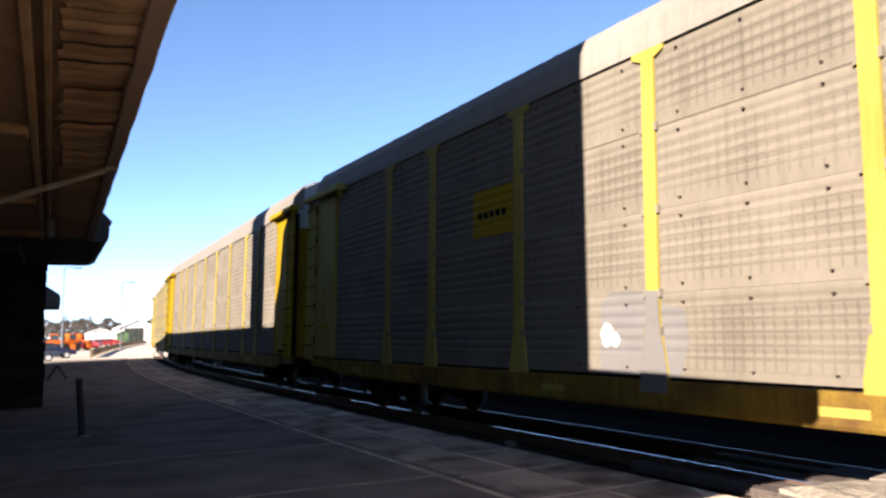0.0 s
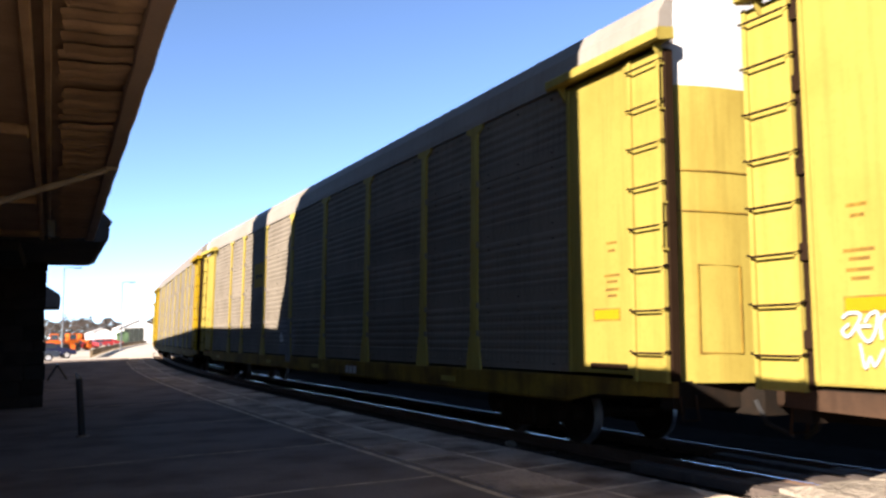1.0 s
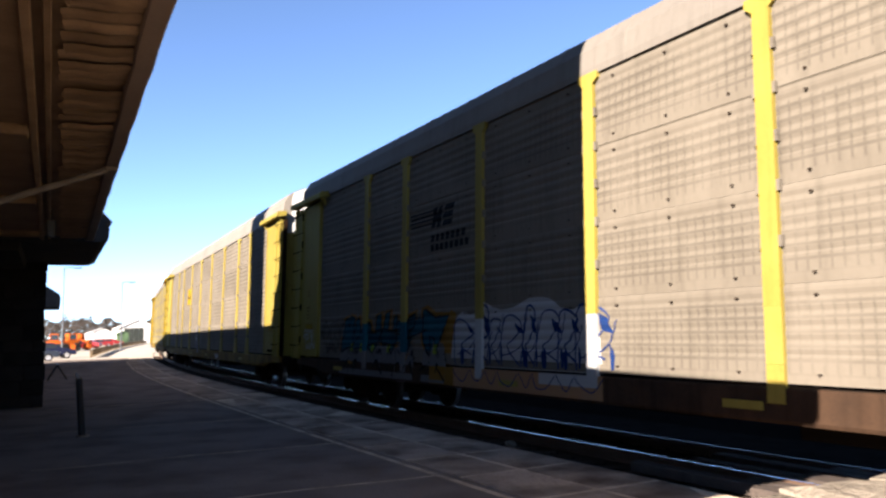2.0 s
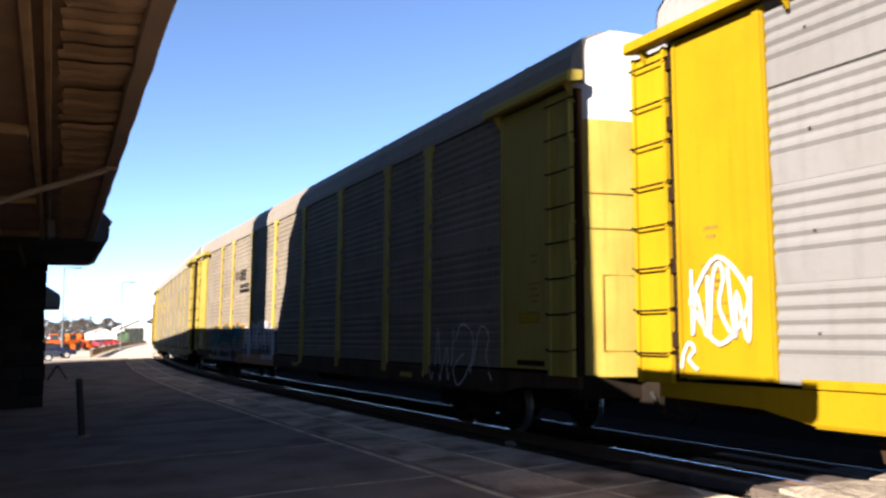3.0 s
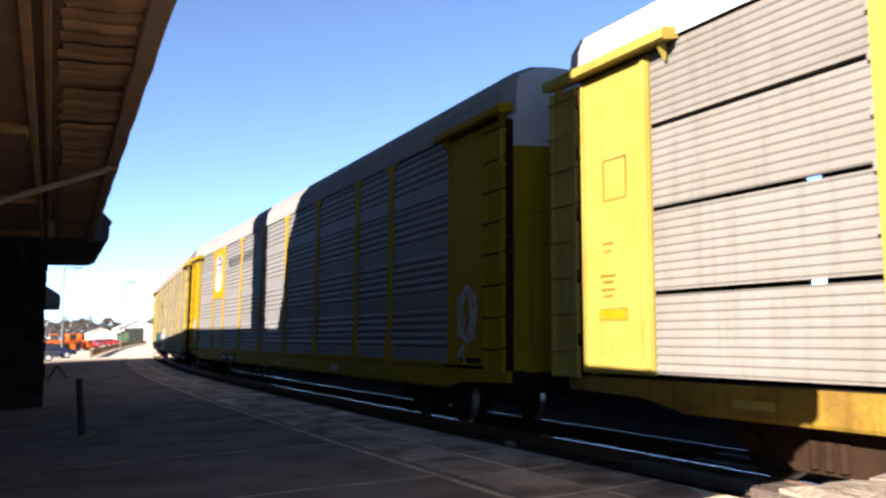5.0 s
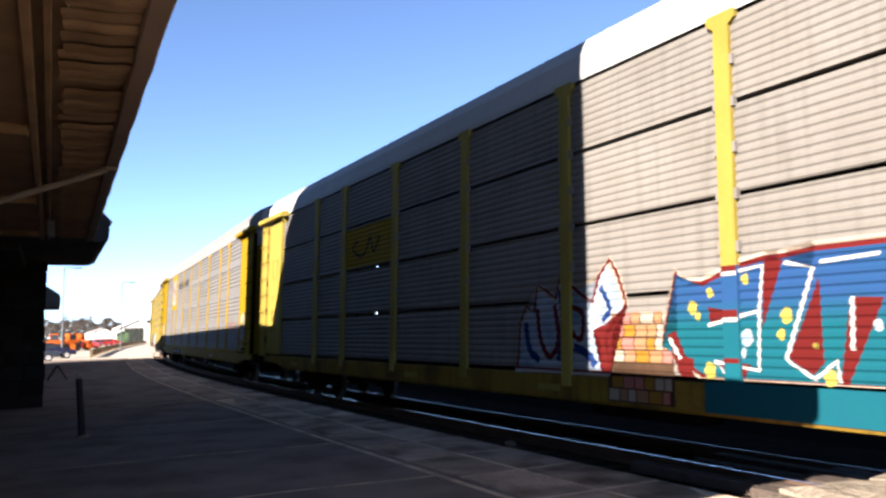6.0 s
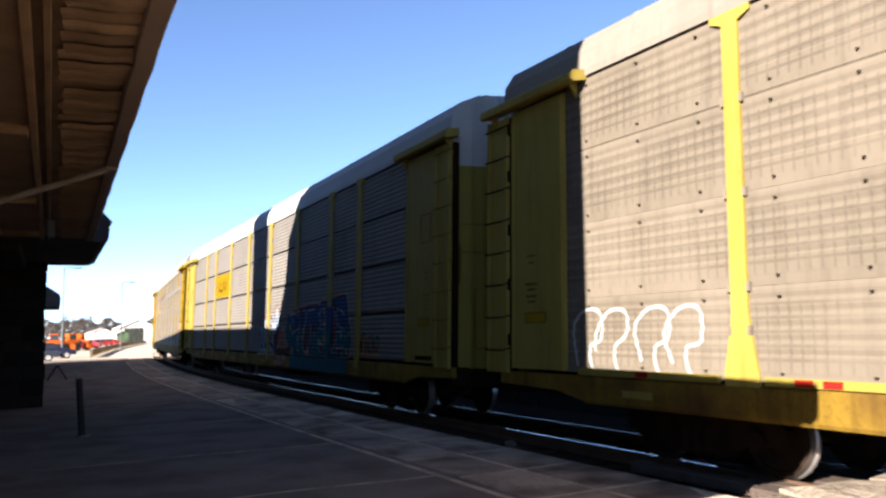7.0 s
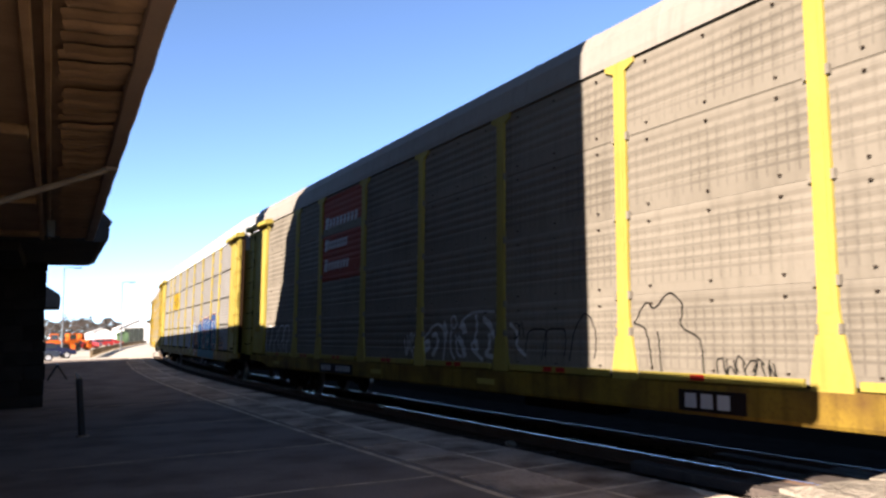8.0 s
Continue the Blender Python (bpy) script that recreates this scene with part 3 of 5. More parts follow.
# ---- parking lot and distance ----
def parked_car(at, paint, label, length=4.5, height=1.45, boxy=False):
    c = thing("parked_car", label, "car", at, group="parked cars")
    L, H = length / 2, height
    bm = bmesh.new()
    if boxy:
        prof = [(-L, 0.35), (-L, 0.9), (-L * .96, H), (L * .35, H), (L * .55, 1.05), (L * .95, 0.95), (L, 0.75), (L, 0.35)]
    else:
        prof = [(-L, 0.35), (-L * 1.0, 0.8), (-L * .9, 0.93), (-L * .6, 0.97), (-L * .32, H), (L * .15, H), (L * .42, 0.95), (L * .92, 0.82), (L, 0.6), (L, 0.35)]
    prism(bm, prof, 1, -0.86, 0.86)
    bmesh.ops.bevel(bm, geom=[e for e in bm.edges], offset=0.06, segments=2, affect='EDGES')
    part("body", bm, paint, c)
    for side in (-1, 1):
        bm = bmesh.new()
        a, b = (-L * .88, L * .3) if boxy else (-L * .5, L * .3)
        prism(bm, [(a, 1.0), (a + 0.25, H - 0.12), (b - 0.35, H - 0.12), (b, 1.0)], 1, side * 0.862, side * 0.872)
        part("side_window", bm, GLASS, c, "dark side glass")
        for x in (-L * .6, L * .62):
            wh = bmesh.new()
            lathe(wh, [(-0.1, 0.0), (-0.1, 0.28), (-0.08, 0.32), (0.08, 0.32), (0.1, 0.28), (0.1, 0.2), (0.09, 0.0)], 18)
            w = part("wheel", wh, RUBBER, c, "black tyre", at=pose(x, side * 0.8, 0.32, 0, 0, 90 * side))
            rb = bmesh.new()
            lathe(rb, [(0.101, 0.2), (0.105, 0.18), (0.095, 0.05), (0.11, 0.0)], 14)
            part("rim", rb, CHROME, w, "bright wheel rim")
    for x, m in ((L - 0.02, CHROME), (-L - 0.01, C_RED)):
        for side in (-1, 1):
            part("car_lamp", bx(((x - 0.02, side * 0.6 - 0.14, 0.62), (x + 0.03, side * 0.6 + 0.14, 0.74)), bevel=0.01), m, c)
    return c


def street_lamp(at, h, arm):
    s = thing("street_lamp", "tall grey street lamp with a single arm", "street lamp", at, group="street lamps of the lot")
    bm = bmesh.new()
    tube(bm, [(0, 0, 0), (0, 0, h * .5), (0, 0, h)], 0.1, 8, 0.06)
    part("pole", bm, LAMP_METAL, s)
    bm = bmesh.new()
    tube(bm, [(0, 0, h - 0.06), (arm * .5, 0, h + 0.1), (arm, 0, h + 0.05)], 0.045, 6)
    part("arm", bm, LAMP_METAL, s)
    part("lamp_head", bx(((arm - 0.1, -0.16, h - 0.05), (arm + 0.75, 0.16, h + 0.11)), bevel=0.03), LAMP_METAL, s)


def bare_tree(at, h, seed):
    rnd = random.Random(seed)
    t = thing("bare_tree", "leafless grey-brown winter tree", "tree", at, group="bare trees")
    trunk = bmesh.new()
    tube(trunk, [(0, 0, 0), (0.1, 0, h * .25), (0.0, 0.1, h * .45)], h * 0.022, 7, h * 0.012)
    part("trunk", trunk, BARK, t)
    crown = bmesh.new()

    def grow(p, d, L, r, depth):
        q = p + d * L
        tube(crown, [p, (p + q) / 2 + Vector((rnd.uniform(-.06, .06) * L, rnd.uniform(-.06, .06) * L, 0)), q], r, 4 if depth else 3, r * 0.55)
        if depth < 4:
            for _ in range(3):
                nd = (d + Vector((rnd.uniform(-.8, .8), rnd.uniform(-.8, .8), rnd.uniform(-.15, .5)))).normalized()
                grow(p.lerp(q, rnd.uniform(.55, 1)), nd, L * rnd.uniform(.55, .75), r * 0.55, depth + 1)
    for k in range(4):
        a = k * 1.57 + rnd.uniform(-.4, .4)
        grow(Vector((0, 0, h * rnd.uniform(.28, .45))), Vector((math.cos(a) * .6, math.sin(a) * .6, 0.8)).normalized(), h * .24, h * 0.009, 0)
    part("crown", crown, BARK, t, "bare twiggy crown")


def evergreen(at, h, seed):
    rnd = random.Random(seed)
    t = thing("evergreen_tree", "dark green conifer in the far tree line", "tree", at, group="far evergreens")
    trunk = bmesh.new()
    tube(trunk, [(0, 0, 0), (0, 0, h * .9)], 0.2, 6, 0.04)
    part("trunk", trunk, BARK, t)
    verts, faces = [], []
    for i in range(330):
        u = rnd.random() ** 1.3
        r = (1 - u) * h * .3 * rnd.uniform(.35, 1.15)
        a = rnd.uniform(0, 6.28)
        c = Vector((math.cos(a) * r, math.sin(a) * r, h * (.12 + .88 * u)))
        k = len(verts)
        s = rnd.uniform(.25, .6) * h / 9
        for _ in range(4):
            verts.append(c + Vector((rnd.uniform(-s, s), rnd.uniform(-s, s), rnd.uniform(-s, s) * .6)))
        faces += [(k, k + 1, k + 2), (k, k + 2, k + 3), (k, k + 3, k + 1), (k + 1, k + 3, k + 2)]
    me = bpy.data.meshes.new("crown")
    me.from_pydata(verts, [], faces)
    me.materials.append(NEEDLE)
    part("crown", me, parent=t)


def shed(at, w, d, h, ridge, wall_m, roof_m, label, door=None):
    b = thing("shed", label, "building", at)
    bm = bmesh.new()
    prism(bm, [(-w / 2, 0), (-w / 2, h), (0, ridge), (w / 2, h), (w / 2, 0)], 1, 0, d)
    part("wall", bm, wall_m, b)
    bm = bmesh.new()
    for sgn in (-1, 1):
        prism(bm, [(0, ridge + 0.02), (0, ridge + 0.2), (sgn * (w / 2 + 0.4), h + 0.08 - 0.1), (sgn * (w / 2 + 0.4), h - 0.12 - 0.05)], 1, -0.4, d + 0.4)
    part("roof", bm, roof_m, b)
    if door:
        x0, x1, dh, m = door
        n = 4
        for i in range(n):
            part("door_panel", bx(((x0 + (x1 - x0) * i / n + .03, -0.1, 0.1), (x0 + (x1 - x0) * (i + 1) / n - .03, -0.01, dh)), bevel=0.02), m, b, "dark grey-green door leaf")


def loader(at):
    m = thing("loader", "orange wheeled construction machine parked in the lot", "construction machine", at)
    part("body", bx(((-1.6, -0.8, 0.7), (0.9, 0.8, 1.5)), bevel=0.06), C_ORANGE, m)
    part("cab", bx(((-0.5, -0.7, 1.5), (0.6, 0.7, 2.5)), bevel=0.05), C_ORANGE, m)
    part("cab_window", bx(((-0.4, -0.712, 1.65), (0.5, -0.702, 2.35))), GLASS, m)
    bm = bmesh.new()
    tube(bm, [(0.7, 0, 1.2), (1.6, 0, 2.0), (2.3, 0, 0.8)], 0.12, 6)
    part("boom", bm, C_ORANGE, m)
    part("bucket", bx(((2.1, -0.8, 0.25), (2.7, 0.8, 0.95)), bevel=0.05), C_ORANGE, m)
    for x in (-1.1, 0.6):
        for sd in (-1, 1):
            wh = bmesh.new()
            lathe(wh, [(-0.2, 0.0), (-0.2, 0.5), (-0.15, 0.58), (0.15, 0.58), (0.2, 0.5), (0.2, 0.0)], 16)
            part("wheel", wh, RUBBER, m, at=pose(x, sd * 0.8, 0.58, 0, 0, 90))


def far_things():
    G = -0.16
    parked_car(pose(-1.5, 72.5, G), C_SILVER, "dark grey-blue parked sedan seen from the side")
    parked_car(pose(-0.1, 81.0, G, 0, 0, 8), C_BLUE, "dark blue parked sedan in the lot")
    parked_car(pose(-1.8, 88.0, G, 0, 0, 3), C_BLUE, "dark blue parked sedan in the lot")
    for i, (x, y) in enumerate(((3.6, 128.0), (5.6, 146.0), (8.2, 158.0), (9.5, 176.0), (12.5, 190.0))):
        parked_car(pose(x, y, G, 0, 0, (12, -20, 8, 175, 0)[i]), C_RED, "bright red parked car in the far lot", 4.6, 1.5, i % 2 == 1)
    parked_car(pose(6.9, 165.0, G, 0, 0, 85), BARN, "white parked box truck in the far lot", 6.0, 2.7, True)
    for x, y, r in ((0.4, 118.0, 0), (2.6, 124.0, 20), (4.2, 136.0, 160)):
        loader(pose(x, y, G, 0, 0, r))
    street_lamp(pose(1.1, 90.0, G), 9.2, 1.0)
    street_lamp(pose(8.3, 110.0, G), 9.0, 0.9)
    street_lamp(pose(14.5, 260.0, G), 9.0, 0.9)
    # timber guard rail between lot and track
    g = thing("guard_rail", "low weathered timber guard rail along the lot", "guard rail")
    for i in range(34):
        y = 79 + i * 4.0
        x = 3.4 + 0.098 * (y - 79) + 0.0003 * (y - 79) ** 2
        part("post", bx(((x - 0.12, y - 0.12, -0.2), (x + 0.12, y + 0.12, 0.6)), bevel=0.01), TIMBER, g)
        x2 = 3.4 + 0.098 * (y - 75) + 0.0003 * (y - 75) ** 2
        bm = bmesh.new()
        for z in (0.2, 0.48):
            tube(bm, [(x + 0.02, y, z), (x2 + 0.02, y + 4.0, z)], 0.13, 4)
        part("beam", bm, TIMBER, g)
    shed(pose(22.5, 238, -0.2), 11.0, 20, 4.2, 6.6, BARN, BARN, "white gabled metal shed with dark doors", (-3.8, 1.4, 4.3, SHED_DOOR))
    shed(pose(14.0, 262, -0.2), 8.5, 12, 3.0, 4.6, BARN, BARN, "low white shed in the distance")
    shed(pose(17.2, 222, -0.2), 2.6, 5, 2.6, 3.2, GREEN, GREEN, "small green shed beside the track")
    for i, (x, y, h) in enumerate(((3.8, 215, 9.5), (6.2, 225, 8.5), (1.5, 230, 8.0), (-1.0, 240, 8))):
        bare_tree(pose(x, y, -0.2), h, 11 + i)
    rnd = random.Random(77)
    verts, faces = [], []
    for i in range(26000):
        x = rnd.uniform(-40, 170)
        hump = 7.6 + 3.2 * noise.noise((x * 0.06, 3.1, 0)) + 2.2 * noise.noise((x * 0.23, 8.0, 0))
        c = Vector((x, 320 + rnd.uniform(-14, 14), -0.2 + max(1.2, hump + 0.6) * rnd.random() ** 0.8))
        k = len(verts)
        q = rnd.uniform(0.3, 0.9)
        for _ in range(4):
            verts.append(c + Vector((rnd.uniform(-q, q), rnd.uniform(-q, q), rnd.uniform(-q, q) * 0.8)))
        faces += [(k, k + 1, k + 2), (k, k + 2, k + 3), (k, k + 3, k + 1), (k + 1, k + 3, k + 2)]
    me = bpy.data.meshes.new("far_woods")
    me.from_pydata(verts, [], faces)
    me.materials.append(NEEDLE)
    tagged(part("far_woods", me), "uneven dark line of far woods", "woods", kind="stuff")
    for x, y, h, sd in ((12.5, 300, 9.5, 1), (17.0, 296, 8.6, 2), (34.0, 305, 9.5, 3)):
        evergreen(pose(x, y, -0.2), h, sd)
    for i, (x, y, h) in enumerate(((-3.0, 205, 8), (5.0, 208, 9.0), (8.0, 235, 7.5), (-6.0, 222, 9))):
        bare_tree(pose(x, y, -0.2), h, 31 + i)


far_things()


# ---- train of covered auto carriers ----
POSTS = (9.05, 7.12, 4.28, 1.42, -1.42, -4.28, -7.12, -9.05)
BAYS = [(12.0, 9.05), (9.05, 7.12), (7.12, 4.28), (4.28, 1.42), (1.42, -1.42), (-1.42, -4.28), (-4.28, -7.12), (-7.12, -9.05), (-9.05, -11.72)]
ROWS_Z = ((1.06, 2.06), (2.06, 3.08), (3.08, 4.12), (4.12, 5.14))
MESHES = {}


def rib(style, z):
    """How far the sheet stands out at height z."""
    if style == "plate":
        return 0.037
    if style == "slot":
        u = (z / 0.1) % 1.0
        d = 0.02
    else:
        d = 0.013 if style == "tan" else 0.030
        w = (z - 1.06) % 1.02
        if w < 0.27 or w > 1.012:
            return d
        u = ((w - 0.29) / 0.144) % 1.0 if w > 0.29 else 0.0
    v = min(1.0, max(0.0, (min(u, 1 - u) * 2 - 0.1) * 1.5))
    return d * v * v * (3 - 2 * v)


def rib_breaks(style, z0, z1):
    out = {z0, z1}
    if style == "plate":
        return sorted(out)
    if style == "slot":
        k = math.floor(z0 / 0.1) - 1
        cand = [(k + i + f) * 0.1 for i in range(int((z1 - z0) / 0.1) + 4) for f in (0.08, 0.3, 0.7, 0.92)]
    else:
        cand = []
        for r in range(-1, 5):
            b = 1.06 + 1.02 * r
            cand += [b + 0.269, b + 0.2905] + [b + 0.29 + 0.144 * (j + f) for j in range(5) for f in (0.06, 0.22, 0.38, 0.62, 0.78, 0.94)]
    return sorted(out | {z for z in cand if z0 < z < z1})


def panel_mesh(style, width, z0, z1, m):
    key = ("panel", style, round(width, 2), z0, m.name)
    if key in MESHES:
        return MESHES[key]
    bm = bmesh.new()
    h = width / 2 - 0.004
    lo, hi = (z0 + 0.028, z1 - 0.028) if style == "slot" else (z0 + 0.0015, z1 - 0.0015)
    prev = None
    for z in rib_breaks(style, lo, hi):
        x = -1.455 - rib(style, z)
        row = [bm.verts.new((x, h, z)), bm.verts.new((x, -h, z))]
        if prev:
            bm.faces.new((prev[0], prev[1], row[1], row[0]))
        prev = row
    # turned edges give the sheet its thickness
    for z in (lo, hi):
        x = -1.455 - rib(style, z)
        bm.faces.new([bm.verts.new(c) for c in ((x, h, z), (x, -h, z), (-1.40, -h, z), (-1.40, h, z))])
    if style != "slot":
        n = 2 if width < 2.5 else 3
        for i in range(n):
            y = -h + width * (i + 0.5) / n
            for z in (z0 + 0.1, z1 - 0.12) if style == "tan" else (z0 + 0.5,):
                box(bm, (-1.497, y - 0.013, z - 0.01), (-1.455 - rib(style, z), y + 0.013, z + 0.01), 0, 1)
    MESHES[key] = mesh_of("side_panel", bm, [m, DARK_BOLT])
    return MESHES[key]


def shared(key, make, mats):
    k = (key, *(m.name for m in mats))
    if k not in MESHES:
        MESHES[k] = mesh_of(key, make(), mats)
    return MESHES[k]


def post_bm():
    bm = bmesh.new()
    prism(bm, [(-0.105, 5.0), (-0.27, 5.07), (-0.27, 5.17), (0.27, 5.17), (0.27, 5.07), (0.105, 5.0), (0.105, 1.78), (0.15, 1.5), (0.22, 1.13), (0.22, 0.86), (-0.22, 0.86), (-0.22, 1.13), (-0.15, 1.5), (-0.105, 1.78)], 0, -1.504, -1.46)
    prism(bm, [(-0.05, 4.95), (0.05, 4.95), (0.05, 1.75), (-0.05, 1.75)], 0, -1.51, -1.504)
    for z in (1.6, 2.06, 3.08, 4.12):
        for y in (-0.125, 0.125):
            box(bm, (-1.515, y - 0.02, z - 0.05), (-1.46, y + 0.02, z + 0.05), 0, 1)
    return bm


def post_top_bm(cut):
    bm = bmesh.new()
    prism(bm, [(-0.105, 5.0), (-0.2, 5.07), (-0.2, 5.17), (0.2, 5.17), (0.2, 5.07), (0.105, 5.0), (0.105, cut), (-0.105, cut)], 0, -1.522, -1.46)
    for z in (2.5, 3.08, 3.6, 4.12, 4.6):
        for y in (-0.125, 0.125):
            box(bm, (-1.515, y - 0.02, z - 0.06), (-1.46, y + 0.02, z + 0.06), 0, 1)
    return bm


def post_base_bm(lo, hi):
    return bx(((-1.521, -0.105, lo), (-1.46, 0.105, hi)), bevel=0.004)


def roof_bm(ribbed):
    prof = [(-1.505, 5.14), (-1.51, 5.24), (-1.475, 5.53), (-1.3, 5.80), (-0.95, 5.97), (-0.45, 6.05), (0, 6.07)]
    prof = prof + [(-x, z) for x, z in prof[-2::-1]]
    bm = bmesh.new()
    prev = None
    pitch = 0.155 if ribbed else 1.425
    ys = []
    y = -13.5
    while y < 13.5:
        ys += [(y, 0.0), (y + pitch * 0.22, 0.0), (y + pitch * 0.28, 0.022), (y + pitch * 0.5, 0.022), (y + pitch * 0.56, 0.0)] if ribbed else [(y, 0.0), (y + pitch - 0.09, 0.0), (y + pitch - 0.08, 0.006), (y + pitch - 0.01, 0.006)]
        y += pitch
    ys.append((13.5, 0.0))
    for y, up in ys:
        y = min(y, 13.5)
        row = [bm.verts.new((x * (1 + up * 0.5), y, z + (up if z > 5.3 else 0))) for x, z in prof]
        if prev:
            for k in range(len(prof) - 1):
                bm.faces.new((prev[k], prev[k + 1], row[k + 1], row[k]))
        else:
            bm.faces.new(row)
        prev = row
    bm.faces.new(prev[::-1])
    return bm


def sill_bm():
    bm = bmesh.new()
    prism(bm, [(-1.49, 1.02), (-1.51, 1.0), (-1.51, 0.70), (-1.49, 0.66), (-1.40, 0.66), (-1.40, 0.69), (-1.46, 0.70), (-1.46, 0.98), (-1.40, 1.0), (-1.40, 1.02)], 1, -11.6, 11.6)
    for e in (-1, 1):
        prism(bm, [(e * 11.6, 0.68), (e * 12.2, 0.80), (e * 13.6, 0.84), (e * 13.6, 1.02), (e * 11.6, 1.02)], 0, -1.50, -1.42)
    return bm


def kick_bm(w):
    return bx(((-1.525, -w / 2, 1.03), (-1.47, w / 2, 1.12)), bevel=0.006)


def ladder_bm():
    """Steps stand out from a flat corner plate; y from 0 to 0.56."""
    bm = bmesh.new()
    box(bm, (-1.54, 0.0, 1.0), (-1.47, 0.56, 5.02), 0.006)
    box(bm, (-1.575, 0.0, 1.0), (-1.54, 0.05, 5.02), 0)
    box(bm, (-1.575, 0.51, 1.0), (-1.54, 0.56, 5.02), 0)
    return bm


def rung_bm():
    bm = bmesh.new()
    tube(bm, [(-1.54, -0.03, 0.03), (-1.60, -0.03, 0.02), (-1.625, 0.03, 0.0), (-1.625, 0.5, 0.0), (-1.60, 0.57, 0.02), (-1.54, 0.57, 0.03)], 0.014, 6, mi=0)
    return bm


def grab_bm():
    bm = bmesh.new()
    tube(bm, [(-1.50, 0, 0.0), (-1.60, 0, 0.0), (-1.61, 0, 0.04), (-1.61, 0, 0.52), (-1.60, 0, 0.56), (-1.50, 0, 0.56)], 0.016, 6)
    return bm


def end_panel_bm(w):
    bm = bmesh.new()
    box(bm, (-1.525, 0.0, 1.07), (-1.46, w, 5.04), 0.006)
    box(bm, (-1.55, 0.02, 1.07), (-1.525, 0.11, 5.02), 0.004)
    box(bm, (-1.545, w - 0.07, 1.07), (-1.525, w - 0.02, 5.0), 0)
    box(bm, (-1.535, 0.2, 1.09), (-1.525, w - 0.1, 1.12), 0)
    return bm


def header_bm(w):
    bm = bmesh.new()
    prism(bm, [(-1.46, 5.24), (-1.70, 5.20), (-1.74, 5.16), (-1.74, 5.06), (-1.70, 5.04), (-1.46, 5.10)], 1, 0.0, w)
    for y in (0.15, w - 0.2):
        prism(bm, [(-1.52, 5.08), (-1.66, 5.05), (-1.52, 4.86)], 1, y, y + 0.04)
    return bm


def door_bm(slats, sgn):
    """Bulging end doors: a barrel of upright sheets, white towards the roof."""
    bm = bmesh.new()
    n = 28
    def ring(z, k):
        a = -1.42 + 2.84 * k / n
        bulge = 0.34 * (1 - (abs(a) / 1.42) ** 2.2)
        if slats and k % 4 == 0:
            bulge -= 0.05
        return (a, sgn * (13.42 + bulge), z)
    zs = (1.0, 1.04, 2.0, 3.0, 4.62, 4.63, 5.15, 5.5, 5.8, 5.95)
    rows = [[bm.verts.new(ring(z, k)) for k in range(n + 1)] for z in zs]
    for r, v in enumerate(rows):
        for vert in v:
            if zs[r] > 5.2:
                lim = 1.42 if zs[r] < 5.6 else 1.2 if zs[r] < 5.9 else 0.9
                vert.co.x = max(-lim, min(lim, vert.co.x))
    for r in range(len(rows) - 1):
        for k in range(n):
            bm.faces.new((rows[r][k], rows[r][k + 1], rows[r + 1][k + 1], rows[r + 1][k])).material_index = 1 if zs[r] > 4.61 else 0
    return bm


def door_frame_bm(sgn):
    bm = bmesh.new()
    def y_at(x):
        return sgn * (13.42 + 0.34 * (1 - (abs(x) / 1.42) ** 2.2) + 0.012)
    for x in (-1.05, 0.5):
        pts = [(x, 1.35), (x + 0.55, 1.35), (x + 0.55, 2.4), (x, 2.4), (x, 1.35)]
        tube(bm, [(p[0], y_at(p[0]), p[1]) for p in pts], 0.014, 4)
    for z in (3.05, 3.55):
        tube(bm, [(x / 10, y_at(x / 10), z) for x in range(-13, 14, 2)], 0.011, 4)
    tube(bm, [(-1.34, y_at(-1.3), 2.5), (-1.34, y_at(-1.3) + sgn * 0.07, 2.5), (-1.34, y_at(-1.3) + sgn * 0.07, 3.2), (-1.34, y_at(-1.3), 3.2)], 0.014, 5)
    return bm


def stencil_bm():
    bm = bmesh.new()
    for y in (-12.6, 12.75):
        for k, (z, w) in enumerate(((2.72, .2), (2.62, .14), (2.3, .3), (2.22, .2), (2.12, .26), (2.04, .18))):
            box(bm, (-1.5275, y - w / 2, z), (-1.5255, y + w / 2, z + 0.035))
    return bm


def outline_bm():
    bm = bmesh.new()
    for a, b in (((-.22, 3.3), (.22, 3.32)), ((-.22, 3.83), (.22, 3.85)), ((-.22, 3.32), (-.2, 3.83)), ((.2, 3.32), (.22, 3.83))):
        box(bm, (-1.534, a[0], a[1]), (-1.5255, b[0], b[1]))
    return bm


def placard_bm():
    bm = bmesh.new()
    box(bm, (-1.531, -.26, 1.74), (-1.5255, .26, 1.9), 0, 1)
    box(bm, (-1.534, -.24, 1.76), (-1.531, .24, 1.88), 0, 0)
    return bm


def underframe_bm():
    bm = bmesh.new()
    box(bm, (-0.35, -13.9, 0.62), (0.35, 13.9, 0.95))
    box(bm, (-1.44, -13.4, 0.95), (1.44, 13.4, 1.03))
    for k in range(-12, 13, 3):
        box(bm, (-1.4, k - 0.08, 0.72), (1.4, k + 0.08, 0.95))
    for y in (-13.5, 13.4):
        box(bm, (-1.46, y - 0.05, 0.70), (1.46, y + 0.15, 1.02))
    box(bm, (-0.9, -3.2, 0.45), (-0.4, -1.2, 0.75), 0.03)
    box(bm, (0.4, 1.0, 0.42), (0.95, 3.0, 0.76), 0.03)
    return bm


